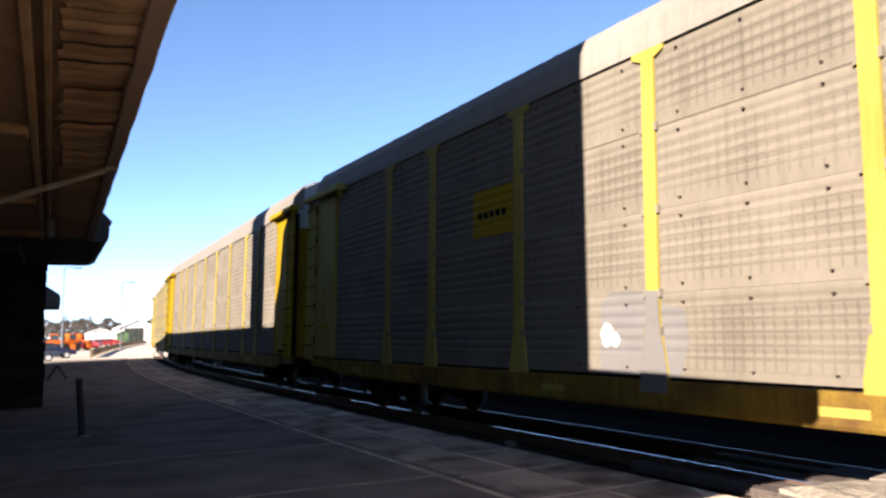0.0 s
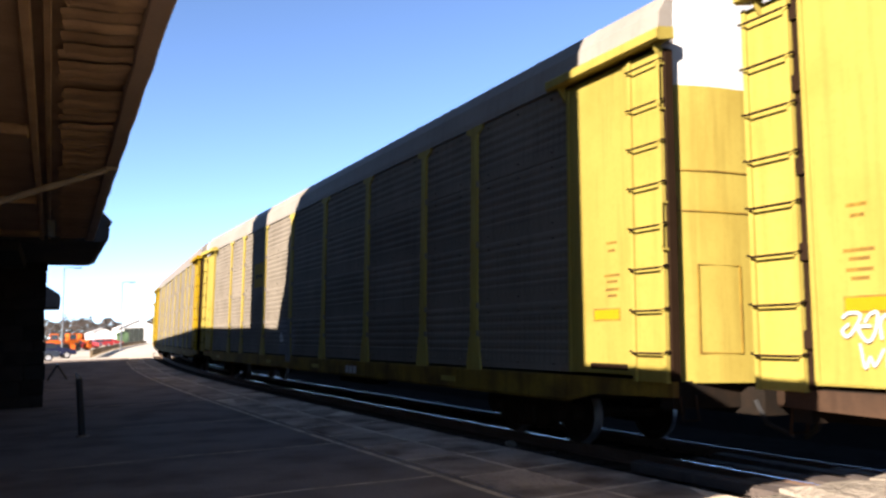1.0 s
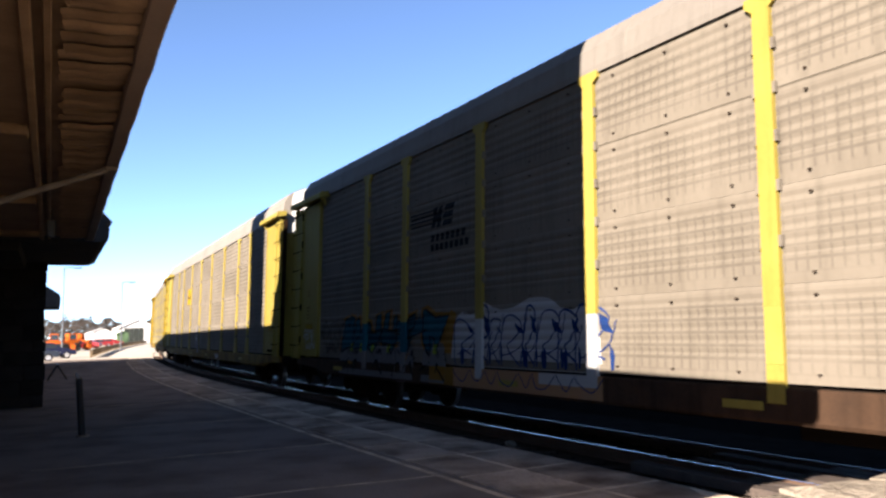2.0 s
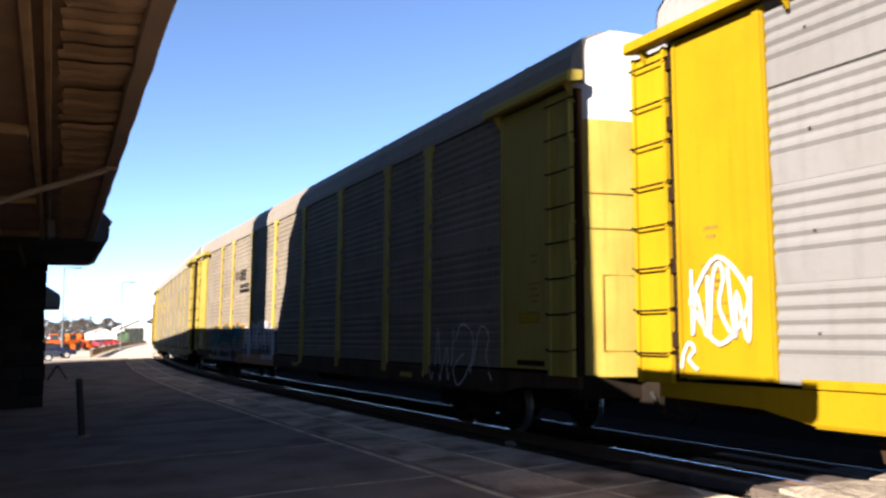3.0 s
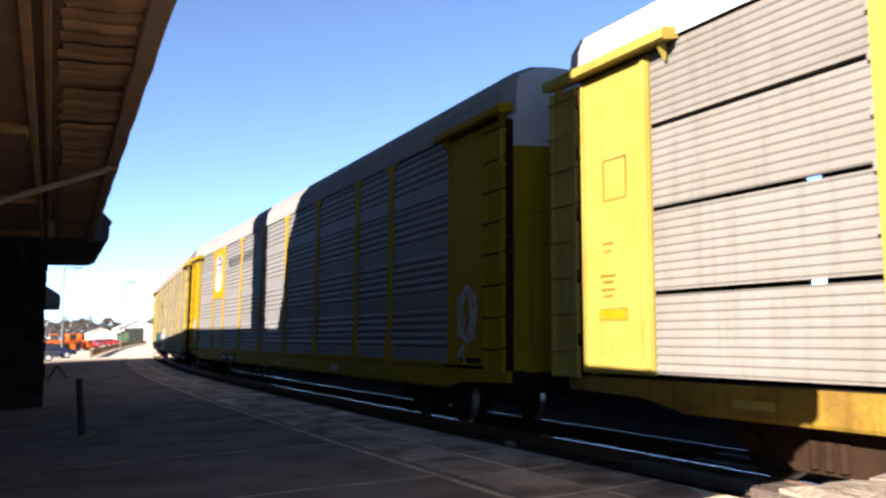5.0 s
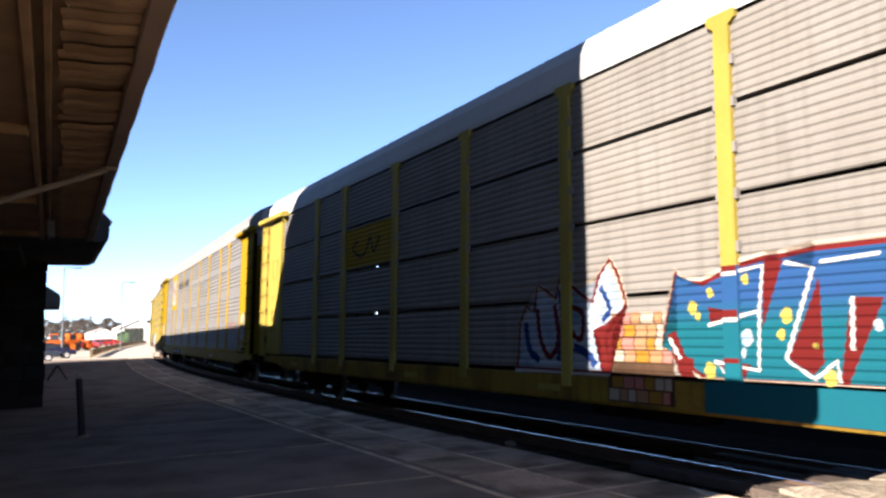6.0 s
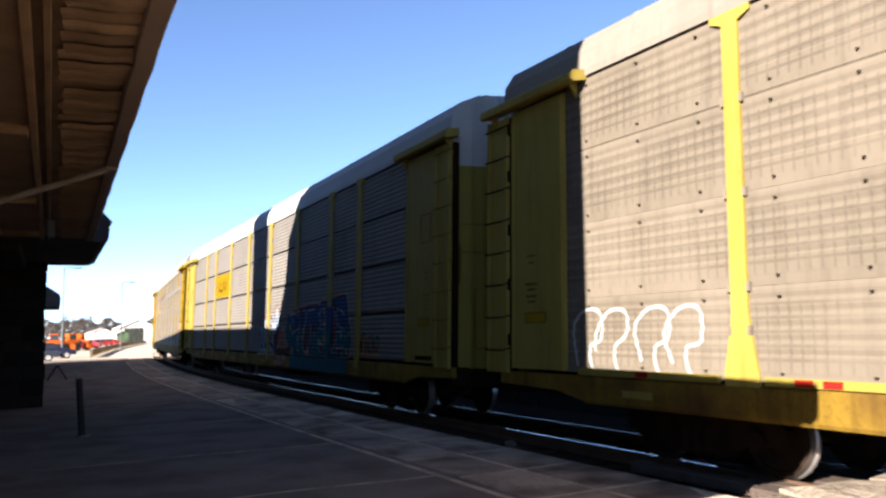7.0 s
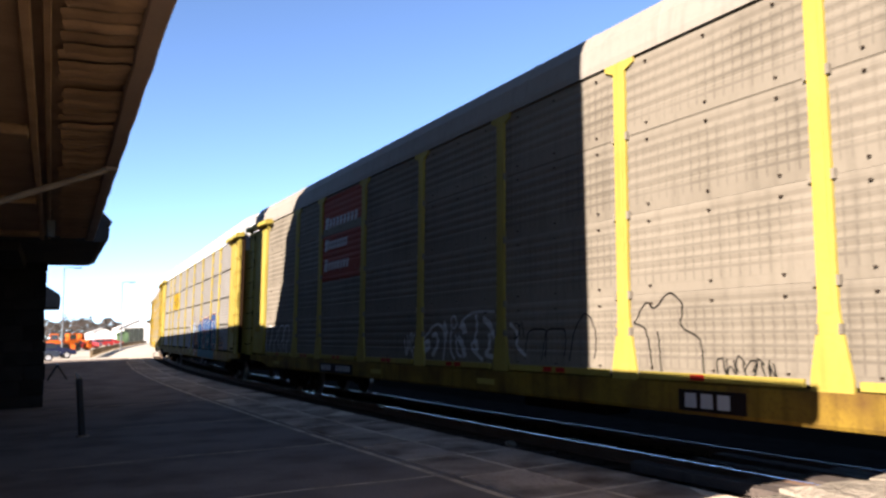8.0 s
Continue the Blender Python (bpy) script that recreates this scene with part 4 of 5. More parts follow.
def coupler_bm(sgn):
    bm = bmesh.new()
    y = sgn * 13.85
    box(bm, (-0.14, min(y, y + sgn * 0.4), 0.72), (0.14, max(y, y + sgn * 0.4), 0.95), 0.03)
    box(bm, (-0.2, min(y + sgn * 0.3, y + sgn * 0.44), 0.70), (0.2, max(y + sgn * 0.3, y + sgn * 0.44), 0.98), 0.04)
    return bm


def hose_bm(sgn):
    bm = bmesh.new()
    y = sgn * 13.85
    tube(bm, [(-0.45, y, 0.8), (-0.45, y + sgn * 0.15, 0.55), (-0.3, y + sgn * 0.4, 0.42)], 0.03, 6)
    return bm


def stirrup_bm(sgn):
    bm = bmesh.new()
    y = sgn * 13.85
    tube(bm, [(-1.4, y - sgn * 0.25, 0.86), (-1.4, y - sgn * 0.22, 0.58), (-1.15, y - sgn * 0.22, 0.58), (-1.15, y - sgn * 0.25, 0.86)], 0.018, 6)
    return bm


def side_frame_bm():
    bm = bmesh.new()
    for s in (-1, 1):
        prism(bm, [(-1.2, 0.55), (-1.1, 0.62), (-0.6, 0.64), (-0.35, 0.72), (0.35, 0.72), (0.6, 0.64), (1.1, 0.62), (1.2, 0.55), (1.15, 0.36), (0.75, 0.38), (0.4, 0.17), (-0.4, 0.17), (-0.75, 0.38), (-1.15, 0.36)], 0, s * 0.94, s * 1.09)
        for y in (-0.86, 0.86):
            tube(bm, [(s * 1.08, y, 0.42), (s * 1.18, y, 0.42)], 0.11, 12)
        for y in (-0.16, 0.0, 0.16):
            tube(bm, [(s * 1.1, y, 0.22), (s * 1.1, y, 0.5)], 0.06, 8)
    box(bm, (-1.0, -0.2, 0.42), (1.0, 0.2, 0.66), 0.03)
    return bm


def wheelset_bm():
    bm = bmesh.new()
    tube(bm, [(-1.05, 0, 0), (1.05, 0, 0)], 0.08, 10)
    for s in (-1, 1):
        lathe(bm, [(s * 0.66, 0.1), (s * 0.70, 0.14), (s * 0.705, 0.33), (s * 0.675, 0.36), (s * 0.675, 0.45)], 30)
        lathe(bm, [(s * 0.675, 0.45), (s * 0.70, 0.445), (s * 0.715, 0.42), (s * 0.805, 0.415)], 30, 1)
        lathe(bm, [(s * 0.805, 0.415), (s * 0.805, 0.36), (s * 0.765, 0.33), (s * 0.75, 0.16), (s * 0.80, 0.13), (s * 0.80, 0.0)], 30)
    return bm


# ---- paint on the sheets ----
def paint(car, name, polys, m, style, layer=1, label=""):
    """Flat paint laid on the ribbed side: polygons in (y, z)."""
    bm = bmesh.new()
    for poly in polys:
        try:
            bm.faces.new([bm.verts.new((0, y, z)) for y, z in poly])
        except ValueError:
            pass
    bmesh.ops.triangulate(bm, faces=bm.faces[:])
    if len(bm.verts):
        lo, hi = min(v.co.z for v in bm.verts), max(v.co.z for v in bm.verts)
        for z in rib_breaks(style, lo, hi)[1:-1]:
            if z > 1.06:
                bmesh.ops.bisect_plane(bm, geom=bm.verts[:] + bm.edges[:] + bm.faces[:], plane_co=(0, 0, z), plane_no=(0, 0, 1))
        for v in bm.verts:
            base = 1.455 + rib(style, v.co.z) if v.co.z > 1.045 else 1.512
            v.co.x = -(base + 0.0035 * layer)
    bmesh.ops.recalc_face_normals(bm, faces=bm.faces)
    ob = part(name, bm, m, car, label)
    if len(polys) > 1:
        ob["kind"] = "stuff"
    return ob


def smooth(pts, n=5):
    out = []
    for i in range(len(pts) - 1):
        p0, p1, p2, p3 = (Vector(pts[max(0, min(len(pts) - 1, i + k))]) for k in (-1, 0, 1, 2))
        for j in range(n):
            t = j / n
            out.append(0.5 * (2 * p1 + (p2 - p0) * t + (2 * p0 - 5 * p1 + 4 * p2 - p3) * t * t + (3 * p1 - p0 - 3 * p2 + p3) * t ** 3))
    out.append(Vector(pts[-1]))
    return out


def stroke(pts, w, curved=True):
    """Ribbon quads along a line in (y, z)."""
    q = smooth(pts) if curved else [Vector(p) for p in pts]
    side = []
    for i, p in enumerate(q):
        d = q[min(i + 1, len(q) - 1)] - q[max(i - 1, 0)]
        if d.length < 1e-6:
            d = Vector((1, 0))
        n = Vector((-d.y, d.x)).normalized() * w / 2
        side.append((p + n, p - n))
    return [[a[0], a[1], b[1], b[0]] for a, b in zip(side, side[1:])]


def tag_lines(rnd, y0, y1, z0, z1, count, w):
    """Looping hand-style strokes within a field."""
    polys = []
    for k in range(count):
        yc = y0 + (y1 - y0) * (k + 0.5) / count
        wd = abs(y1 - y0) / count
        kind = rnd.randrange(3)
        h = z1 - z0
        if kind == 0:
            pts = [(yc + wd * .5, z0 + h * rnd.uniform(.0, .3)), (yc + wd * .3, z0 + h * .8), (yc, z1), (yc - wd * .3, z0 + h * .8), (yc - wd * .1, z0 + h * .45), (yc - wd * .5, z0 + h * rnd.uniform(0, .2))]
        elif kind == 1:
            pts = [(yc + wd * .45, z0 + h * .75), (yc + wd * .1, z1), (yc - wd * .4, z0 + h * .8), (yc - wd * .3, z0 + h * .3), (yc + wd * .2, z0), (yc + wd * .4, z0 + h * .3), (yc, z0 + h * .5)]
        else:
            pts = [(yc + wd * .4, z1 - h * .1), (yc + wd * .25, z0 + h * .05), (yc, z0 + h * .6), (yc - wd * .25, z0), (yc - wd * .45, z1 - h * rnd.uniform(0, .3))]
        polys += stroke([(a + rnd.uniform(-.04, .04), b + rnd.uniform(-.04, .04)) for a, b in pts], w)
    return polys


def disc(y, z, r, n=9):
    return [(y + r * math.cos(6.283 * k / n), z + 1.25 * r * math.sin(6.283 * k / n)) for k in range(n)]


def rect(y0, z0, y1, z1, lean=0.0):
    return [(y0, z0), (y1, z0), (y1 - lean, z1), (y0 - lean, z1)]


def bars(y0, y1, z0, z1, n, fill=0.72, lean=0.0):
    """A row of plain bars standing for lettering."""
    step = (y1 - y0) / n
    return [rect(y0 + step * k, z0, y0 + step * (k + fill), z1, lean) for k in range(n)]


GLYPHS = {
    "A": [[(0, 0), (.5, 1), (1, 0)], [(.18, .35), (.82, .35)]],
    "B": [[(0, 0), (0, 1), (.65, 1), (.85, .88), (.85, .65), (.6, .53), (0, .53)], [(.6, .53), (.95, .4), (.95, .12), (.7, 0), (0, 0)]],
    "C": [[(.95, .8), (.75, 1), (.25, 1), (0, .75), (0, .25), (.25, 0), (.75, 0), (.95, .2)]],
    "D": [[(0, 0), (0, 1), (.6, 1), (.95, .7), (.95, .3), (.6, 0), (0, 0)]],
    "E": [[(.9, 1), (0, 1), (0, 0), (.9, 0)], [(0, .52), (.75, .52)]],
    "G": [[(.95, .8), (.75, 1), (.25, 1), (0, .75), (0, .25), (.25, 0), (.75, 0), (.95, .2), (.95, .48), (.55, .48)]],
    "I": [[(.5, 0), (.5, 1)]],
    "L": [[(0, 1), (0, 0), (.85, 0)]],
    "M": [[(0, 0), (.08, 1), (.5, .25), (.92, 1), (1, 0)]],
    "N": [[(0, 0), (0, 1), (.92, 0), (.92, 1)]],
    "R": [[(0, 0), (0, 1), (.65, 1), (.9, .85), (.9, .65), (.65, .5), (0, .5)], [(.5, .5), (.95, 0)]],
    "U": [[(0, 1), (0, .25), (.25, 0), (.7, 0), (.95, .25), (.95, 1)]],
}


def wall_text(car, text, y, z, width, m, label, height=0.29, weight=0.05):
    """Block capitals brushed along the side from y towards the tail."""
    units = [0.5 if ch == "I" else 1.0 for ch in text]
    gap = 0.42
    u = width / (sum(units) + gap * (len(text) - 1))
    polys, at = [], y
    for ch, w in zip(text, units):
        for line in GLYPHS[ch]:
            pts = [(at - (px * u if ch != "I" else 0.5 * w * u), z + pz * height) for px, pz in line]
            polys += stroke(pts, weight, False)
            polys += [disc(p[0], p[1], weight / 2, 6) for p in pts]
        at -= (w + gap) * u
    paint(car, "slogan", polys, m, "grey", 2, label)


def auto_carrier(label, style, panel_m, roof_m, post_m, end_m, sill_m, ribbed_roof=False, slat_doors=False, kick_m=None, sprayed=None):
    car = thing("auto_carrier", label, "rail car", group="covered auto carriers of the passing train")
    for side in (0, 1):
        turn = Matrix.Rotation(math.pi * side, 4, 'Z')
        for y1, y0 in BAYS:
            w, c = y1 - y0, (y1 + y0) / 2
            for z0, z1 in ROWS_Z:
                part("side_panel", panel_mesh(style, w, z0, z1, panel_m), parent=car, at=turn @ Matrix.Translation((0, c, 0)))
            if kick_m and w > 1:
                part("kick_strip", shared("kick_strip%.2f" % w, lambda: kick_bm(w - 0.58), [kick_m]), parent=car, at=turn @ Matrix.Translation((0, c, 0)), label="pale strip above the sill")
        for y in POSTS:
            here = turn @ Matrix.Translation((0, y, 0))
            if sprayed is None:
                part("post", shared("post", post_bm, [post_m, panel_m]), parent=car, at=here)
            else:
                cut, paints = sprayed
                up = part("post", shared("post_top%.2f" % cut, lambda: post_top_bm(cut), [post_m, panel_m]), parent=car, at=here)
                upper, foot = paints.get(y, (post_m, post_m)) if not side else (post_m, post_m)
                part("post_base", shared("post_base%.2f" % cut, lambda: post_base_bm(1.25, cut), [upper]), parent=up)
                part("post_foot", shared("post_foot", lambda: post_base_bm(0.86, 1.25), [foot]), parent=up)
        part("side_sill", shared("side_sill", sill_bm, [sill_m]), parent=car, at=turn)
        # ends: sheet, corner steps, dark seam, hood
        for fore, p0, w, l0, s0, h0, hw in ((1, 11.98, 1.28, 13.33, 13.27, 11.5, 2.35), (0, -13.0, 1.32, -13.57, -13.62, -13.72, 2.25)):
            if side:
                p0, l0, s0, h0 = -(p0 + w), -(l0 + 0.56), -(s0 + 0.06), -(h0 + hw)
            part("end_panel", shared("end_panel%.2f" % w, lambda: end_panel_bm(w), [end_m]), parent=car, at=turn @ Matrix.Translation((0, p0, 0)))
            lad = part("ladder", shared("ladder", ladder_bm, [end_m]), parent=car, at=turn @ Matrix.Translation((0, l0, 0)))
            for k in range(8):
                part("rung", shared("rung", rung_bm, [SEAM if not slat_doors else OLD_SILL]), parent=lad, at=pose(0, 0, 1.34 + 0.5 * k))
            part("seam", shared("seam", lambda: bx(((-1.515, 0.0, 1.02), (-1.40, 0.06, 5.0))), [SEAM]), parent=car, at=turn @ Matrix.Translation((0, s0, 0)))
            if fore:
                for z in (1.5, 2.35, 3.2, 4.05, 4.8):
                    part("hinge", shared("hinge", lambda: bx(((-1.56, -0.03, -0.09), (-1.50, 0.07, 0.09)), bevel=0.008), [SEAM]), parent=car, at=turn @ Matrix.Translation((0, s0, z)))
            else:
                for z in (2.55, 4.25):
                    part("grab_iron", shared("grab_iron", grab_bm, [PALE_YELLOW]), parent=car, at=turn @ Matrix.Translation((0, s0 + 0.03, z)))
                part("vent_slot", shared("vent_slot", lambda: bx(((-1.529, 0.12, 1.12), (-1.522, 0.85, 1.2))), [SEAM]), parent=car, at=turn @ Matrix.Translation((0, p0, 0)))
            part("hood", shared("hood%.2f" % hw, lambda: header_bm(hw), [end_m]), parent=car, at=turn @ Matrix.Translation((0, h0, 0)))
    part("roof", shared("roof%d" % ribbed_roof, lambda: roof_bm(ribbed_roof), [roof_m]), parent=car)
    for sgn in (-1, 1):
        part("end_door", shared("end_door%d%d" % (slat_doors, sgn), lambda: door_bm(slat_doors, sgn), [end_m, DOOR_WHITE]), parent=car, label="bulging end door, white towards the roof")
        part("door_trim", shared("door_trim%d" % sgn, lambda: door_frame_bm(sgn), [OLD_SILL]), parent=car)
        part("coupler", shared("coupler%d" % sgn, lambda: coupler_bm(sgn), [TRUCK]), parent=car)
        part("brake_hose", shared("brake_hose%d" % sgn, lambda: hose_bm(sgn), [RUBBER]), parent=car, label="black rubber hose")
        part("step", shared("step%d" % sgn, lambda: stirrup_bm(sgn), [TRUCK]), parent=car, label="bent bar step under the corner")
        tr = part("truck", shared("truck", side_frame_bm, [TRUCK]), parent=car, label="rusty two-axle truck", at=pose(0, sgn * 10.05, 0))
        for y in (-0.86, 0.86):
            ws = part("wheelset", shared("wheelset", wheelset_bm, [WHEEL, TREAD]), parent=tr, label="steel wheels on an axle", at=pose(0, y, 0.42))
            WHEELSETS.append((ws, y))
    part("stencil", shared("stencil", stencil_bm, [OLD_SILL]), parent=car, label="small worn stencil bars")["kind"] = "stuff"
    for y in (-12.55, 12.6):
        if slat_doors:
            part("plate_outline", shared("plate_outline", outline_bm, [OLD_SILL]), parent=car, label="square outline on the end sheet", at=pose(0, y, 0))
        part("placard", shared("placard", placard_bm, [YELLOW, OLD_SILL]), parent=car, label="yellow placard with a dark rim", at=pose(0, y + 0.06, 0))
    part("underframe", shared("underframe", underframe_bm, [DARK]), parent=car)
    for y in (10.6, 3.4, -1.0, -8.2):
        part("reflector", shared("reflector", lambda: bx(((-1.516, -0.26, 0.78), (-1.508, 0.26, 0.87))), [PALE_YELLOW]), parent=car, at=pose(0, y, 0))
    return car


WHEELSETS = []
CARS = []
R = random.Random(5)


# leading cars
CARS.append((-2, auto_carrier("tan auto carrier with pale yellow posts and ends", "tan", TAN, TAN_ROOF, PALE_YELLOW, PALE_YELLOW, OLD_SILL)))
c = auto_carrier("tan auto carrier with aged yellow posts", "tan", TAN, TAN_ROOF, PALE_YELLOW, YELLOW, OLD_SILL)
CARS.append((-1, c))

# tan car with painted-over patches
c = auto_carrier("tan auto carrier with pale painted-over patches near one post", "tan", TAN, TAN_ROOF, PALE_YELLOW, PALE_YELLOW, OLD_SILL)
paint(c, "paint_patch", [[(2.42, 1.06), (2.4, 1.95), (2.2, 2.1), (1.95, 2.12), (1.55, 2.08), (1.56, 1.06)], [(1.3, 1.06), (1.3, 1.92), (0.95, 1.86), (0.88, 1.5), (1.02, 1.06)]], P_GREYP, "tan", 1, "pale grey paint-over patch")
paint(c, "paint_patch", [disc(2.28, 1.56, 0.13), disc(2.12, 1.5, 0.08)], P_WHITE, "tan", 2, "white spray smudge")
bm = bmesh.new()
prism(bm, [(1.315, 2.08), (1.525, 2.1), (1.525, 1.78), (1.57, 1.5), (1.64, 1.13), (1.64, 0.87), (1.2, 0.87), (1.2, 1.13), (1.27, 1.5), (1.315, 1.78)], 0, -1.513, -1.5045)
part("paint_patch", bm, P_GREYP, c, "grey paint over the foot of the post")
paint(c, "sign_field", [rect(5.66, 3.2, 4.45, 4.0)], YELLOW, "tan", 1, "yellow emblem field")
paint(c, "emblem", bars(5.5, 4.6, 3.5, 3.62, 5), P_BLACK, "tan", 2, "dark plain bars")
paint(c, "sill_lettering", bars(-3.2, -3.9, 0.74, 0.9, 3, 0.8), P_WHITE, "tan", 1, "white plain bars on the sill")
CARS.append((0, c))

# tan car with graffiti
c = auto_carrier("tan auto carrier with teal, orange and white graffiti", "tan", TAN, TAN_ROOF, PALE_YELLOW, PALE_YELLOW, BROWN_SILL, sprayed=(1.84, {9.05: (P_TEAL, P_GREYP), 7.12: (P_TEAL, P_GREYP), 4.28: (P_WHITE, P_WHITE), 1.42: (P_WHITE, P_WHITE)}))
paint(c, "emblem", [rect(6.93, z, 5.95, z + 0.035, 0.0) for z in (3.66, 3.74, 3.82, 3.90)] + [rect(6.05, 3.58, 5.9, 3.97, 0.1), rect(5.85, 3.58, 5.7, 3.97, 0.1), [(5.98, 3.97), (5.85, 3.97), (5.68, 3.58), (5.8, 3.58)], rect(5.55, 3.86, 5.2, 3.97, 0.03), rect(5.62, 3.72, 5.25, 3.83, 0.03), rect(5.62, 3.58, 5.28, 3.69, 0.03)], P_BLACK, "tan", 2, "black striped emblem")
paint(c, "lettering", bars(6.06, 4.75, 3.32, 3.45, 7) + bars(6.06, 4.63, 3.14, 3.27, 8), P_BLACK, "tan", 2, "two rows of plain black bars")
field = [[(10.6, 1.05), (10.45, 1.25), (10.0, 1.42), (9.6, 1.5), (9.6, 1.05)], [(5.85, 1.05), (5.72, 1.3), (5.55, 1.55), (5.35, 1.8), (5.28, 2.04), (5.1, 1.95), (5.1, 1.05)]]
paint(c, "graffiti_backing", [rect(6.0, 0.7, 5.1, 1.02), rect(10.0, 0.95, 9.7, 1.02)], P_ORANGE, "tan", 1, "orange graffiti on the sill")
teal, black, lime, grey = [], [], [], []
shapes = (
    [(.36, 1.2), (.40, 1.62), (.2, 1.72), (.24, 1.92), (.05, 1.98), (-.02, 1.7), (-.2, 1.66), (-.36, 1.5), (-.2, 1.36), (.1, 1.3), (.12, 1.16)],
    [(.4, 1.4), (.32, 1.66), (.38, 1.9), (.16, 1.84), (.1, 1.66), (-.1, 1.62), (-.14, 1.98), (-.36, 2.05), (-.34, 1.6), (-.1, 1.34), (.06, 1.2)],
    [(.36, 1.55), (.2, 1.75), (.1, 2.02), (-.1, 2.08), (-.02, 1.72), (-.2, 1.6), (-.28, 1.95), (-.4, 2.0), (-.36, 1.45), (-.16, 1.2), (.02, 1.42), (.2, 1.38)],
    [(.44, 1.62), (.3, 1.86), (-.1, 1.9), (-.42, 2.0), (-.36, 1.72), (-.16, 1.66), (-.2, 1.4), (-.04, 1.12), (.06, 1.4), (.04, 1.62), (.2, 1.6)],
    [(.3, 1.25), (.46, 1.5), (.44, 2.06), (.32, 2.05), (.0, 1.9), (-.45, 1.93), (-.2, 1.55), (-.02, 1.3), (.06, 1.52), (.2, 1.56), (.18, 1.22)],
    [(.4, 1.22), (.38, 1.5), (.2, 1.6), (.22, 1.94), (.06, 1.98), (-.02, 1.78), (-.12, 2.02), (-.3, 2.0), (-.26, 1.7), (-.4, 1.5), (-.2, 1.34), (.1, 1.3)],
)
for k, y in enumerate((9.35, 8.62, 7.9, 7.1, 5.84, 10.02)):
    poly = [(y + a * 1.1, z) for a, z in shapes[k]]
    teal.append(poly)
    field += stroke(poly + [poly[0]], 0.2, False)
    black += stroke(poly + [poly[0]], 0.045, False)
    grey.append([(y + .5, .72), (y + .46, 1.3), (y + .1, 1.5), (y - .3, 1.42), (y - .46, 1.04), (y - .4, .72)])
    for _ in range(3):
        a = y + R.uniform(-.35, .35)
        black += stroke([(a, 1.3), (a + R.uniform(-.2, .2), 1.1), (a + R.uniform(-.35, .35), R.uniform(.74, .95))], R.uniform(.03, .06))
    a = R.uniform(-.15, .2)
    lime.append([(y + a, 1.12), (y + a - .16, 1.14), (y + a - .18, 1.42), (y + a - .04, 1.4)])
    black.append([(y - .25, 1.05), (y - .42, 1.12), (y - .35, 1.3)])
teal += [[(9.5, 1.5), (9.2, 1.68), (8.7, 1.62), (8.2, 1.7), (7.5, 1.66), (6.9, 1.85), (6.3, 1.9), (6.2, 1.7), (6.9, 1.55), (7.6, 1.42), (8.3, 1.45), (9.0, 1.38)]]
black += stroke([(9.5, 1.5), (9.2, 1.7), (8.7, 1.63), (8.2, 1.72), (7.5, 1.68), (6.9, 1.87), (6.3, 1.92)], .03) + stroke([(9.6, 1.3), (9.0, 1.36), (8.3, 1.44), (7.6, 1.4), (6.9, 1.53), (6.2, 1.68)], .03)
paint(c, "graffiti_backing", field, P_ORANGE, "tan", 1, "orange graffiti rim")
paint(c, "graffiti_shade", grey, P_GREYP, "tan", 2, "grey graffiti shading")
paint(c, "graffiti_lettering", teal, P_TEAL, "tan", 3, "teal graffiti letter shapes")
paint(c, "graffiti_accent", lime, P_GREEN, "tan", 4, "lime green accents")
paint(c, "graffiti_outline", black, P_BLACK, "tan", 5, "black graffiti outline")
top = [(5.2, 1.3), (5.15, 1.75), (4.9, 1.98), (4.5, 1.9), (4.2, 2.12), (3.8, 1.98), (3.3, 2.0), (2.9, 2.12), (2.4, 2.1), (2.0, 1.9), (1.6, 1.95), (1.3, 1.6)]
paint(c, "graffiti_backing", [[(5.3, 1.05)] + [tuple(p) for p in smooth(top, 3)] + [(1.25, 1.05)], rect(2.6, .86, 1.3, 1.02)], P_WHITE, "tan", 2, "white graffiti piece")
blue, line = [], []
y = 5.1
while y > 1.5:
    w = R.uniform(.38, .8)
    lean = R.uniform(-.15, .15)
    top_z = R.uniform(1.75, 2.0)
    loop = [(y, 1.08), (y - .02 + lean * .4, 1.4), (y - w * .2 + lean, top_z), (y - w * .6 + lean, top_z + .04), (y - w * .9, R.uniform(1.6, 1.8)), (y - w * .55, 1.5), (y - w * .3, 1.38), (y - w * .8, R.uniform(1.08, 1.25))]
    line += stroke(loop, R.uniform(.02, .04))
    line += stroke([(y - w * .1, 1.25), (y - w * .5, 1.3), (y - w * .9, 1.45), (y - w * 1.1, R.uniform(1.6, 1.9))], .022)
    if R.random() < .8:
        blue.append([(y - w * .3, 1.08), (y - w * .22, 1.28), (y - w * .34, 1.4), (y - w * .45, 1.25), (y - w * .42, 1.08)])
    blue.append([(y - w * .7, 1.62), (y - w * .6, top_z - .06), (y - w * .85, top_z - .14), (y - w, 1.58)])
    blue.append([(y - w * .95, 1.1), (y - w * .9, R.uniform(1.3, 1.5)), (y - w * 1.05, 1.3), (y - w * 1.02, 1.1)])
    line += stroke([(y, 1.0), (y - .1, R.uniform(.8, .9)), (y - w * .5, R.uniform(.75, .85)), (y - w * .8, .98)], .02)
    y -= w * .85
paint(c, "graffiti_backing", [rect(5.1, .7, 1.2, 1.02)], P_CLAY, "tan", 1, "faded clay paint on the sill")
paint(c, "graffiti_accent", blue, P_BLUE, "tan", 3, "blue graffiti shading")
paint(c, "graffiti_outline", line, P_BLUE, "tan", 4, "thin blue graffiti outline")
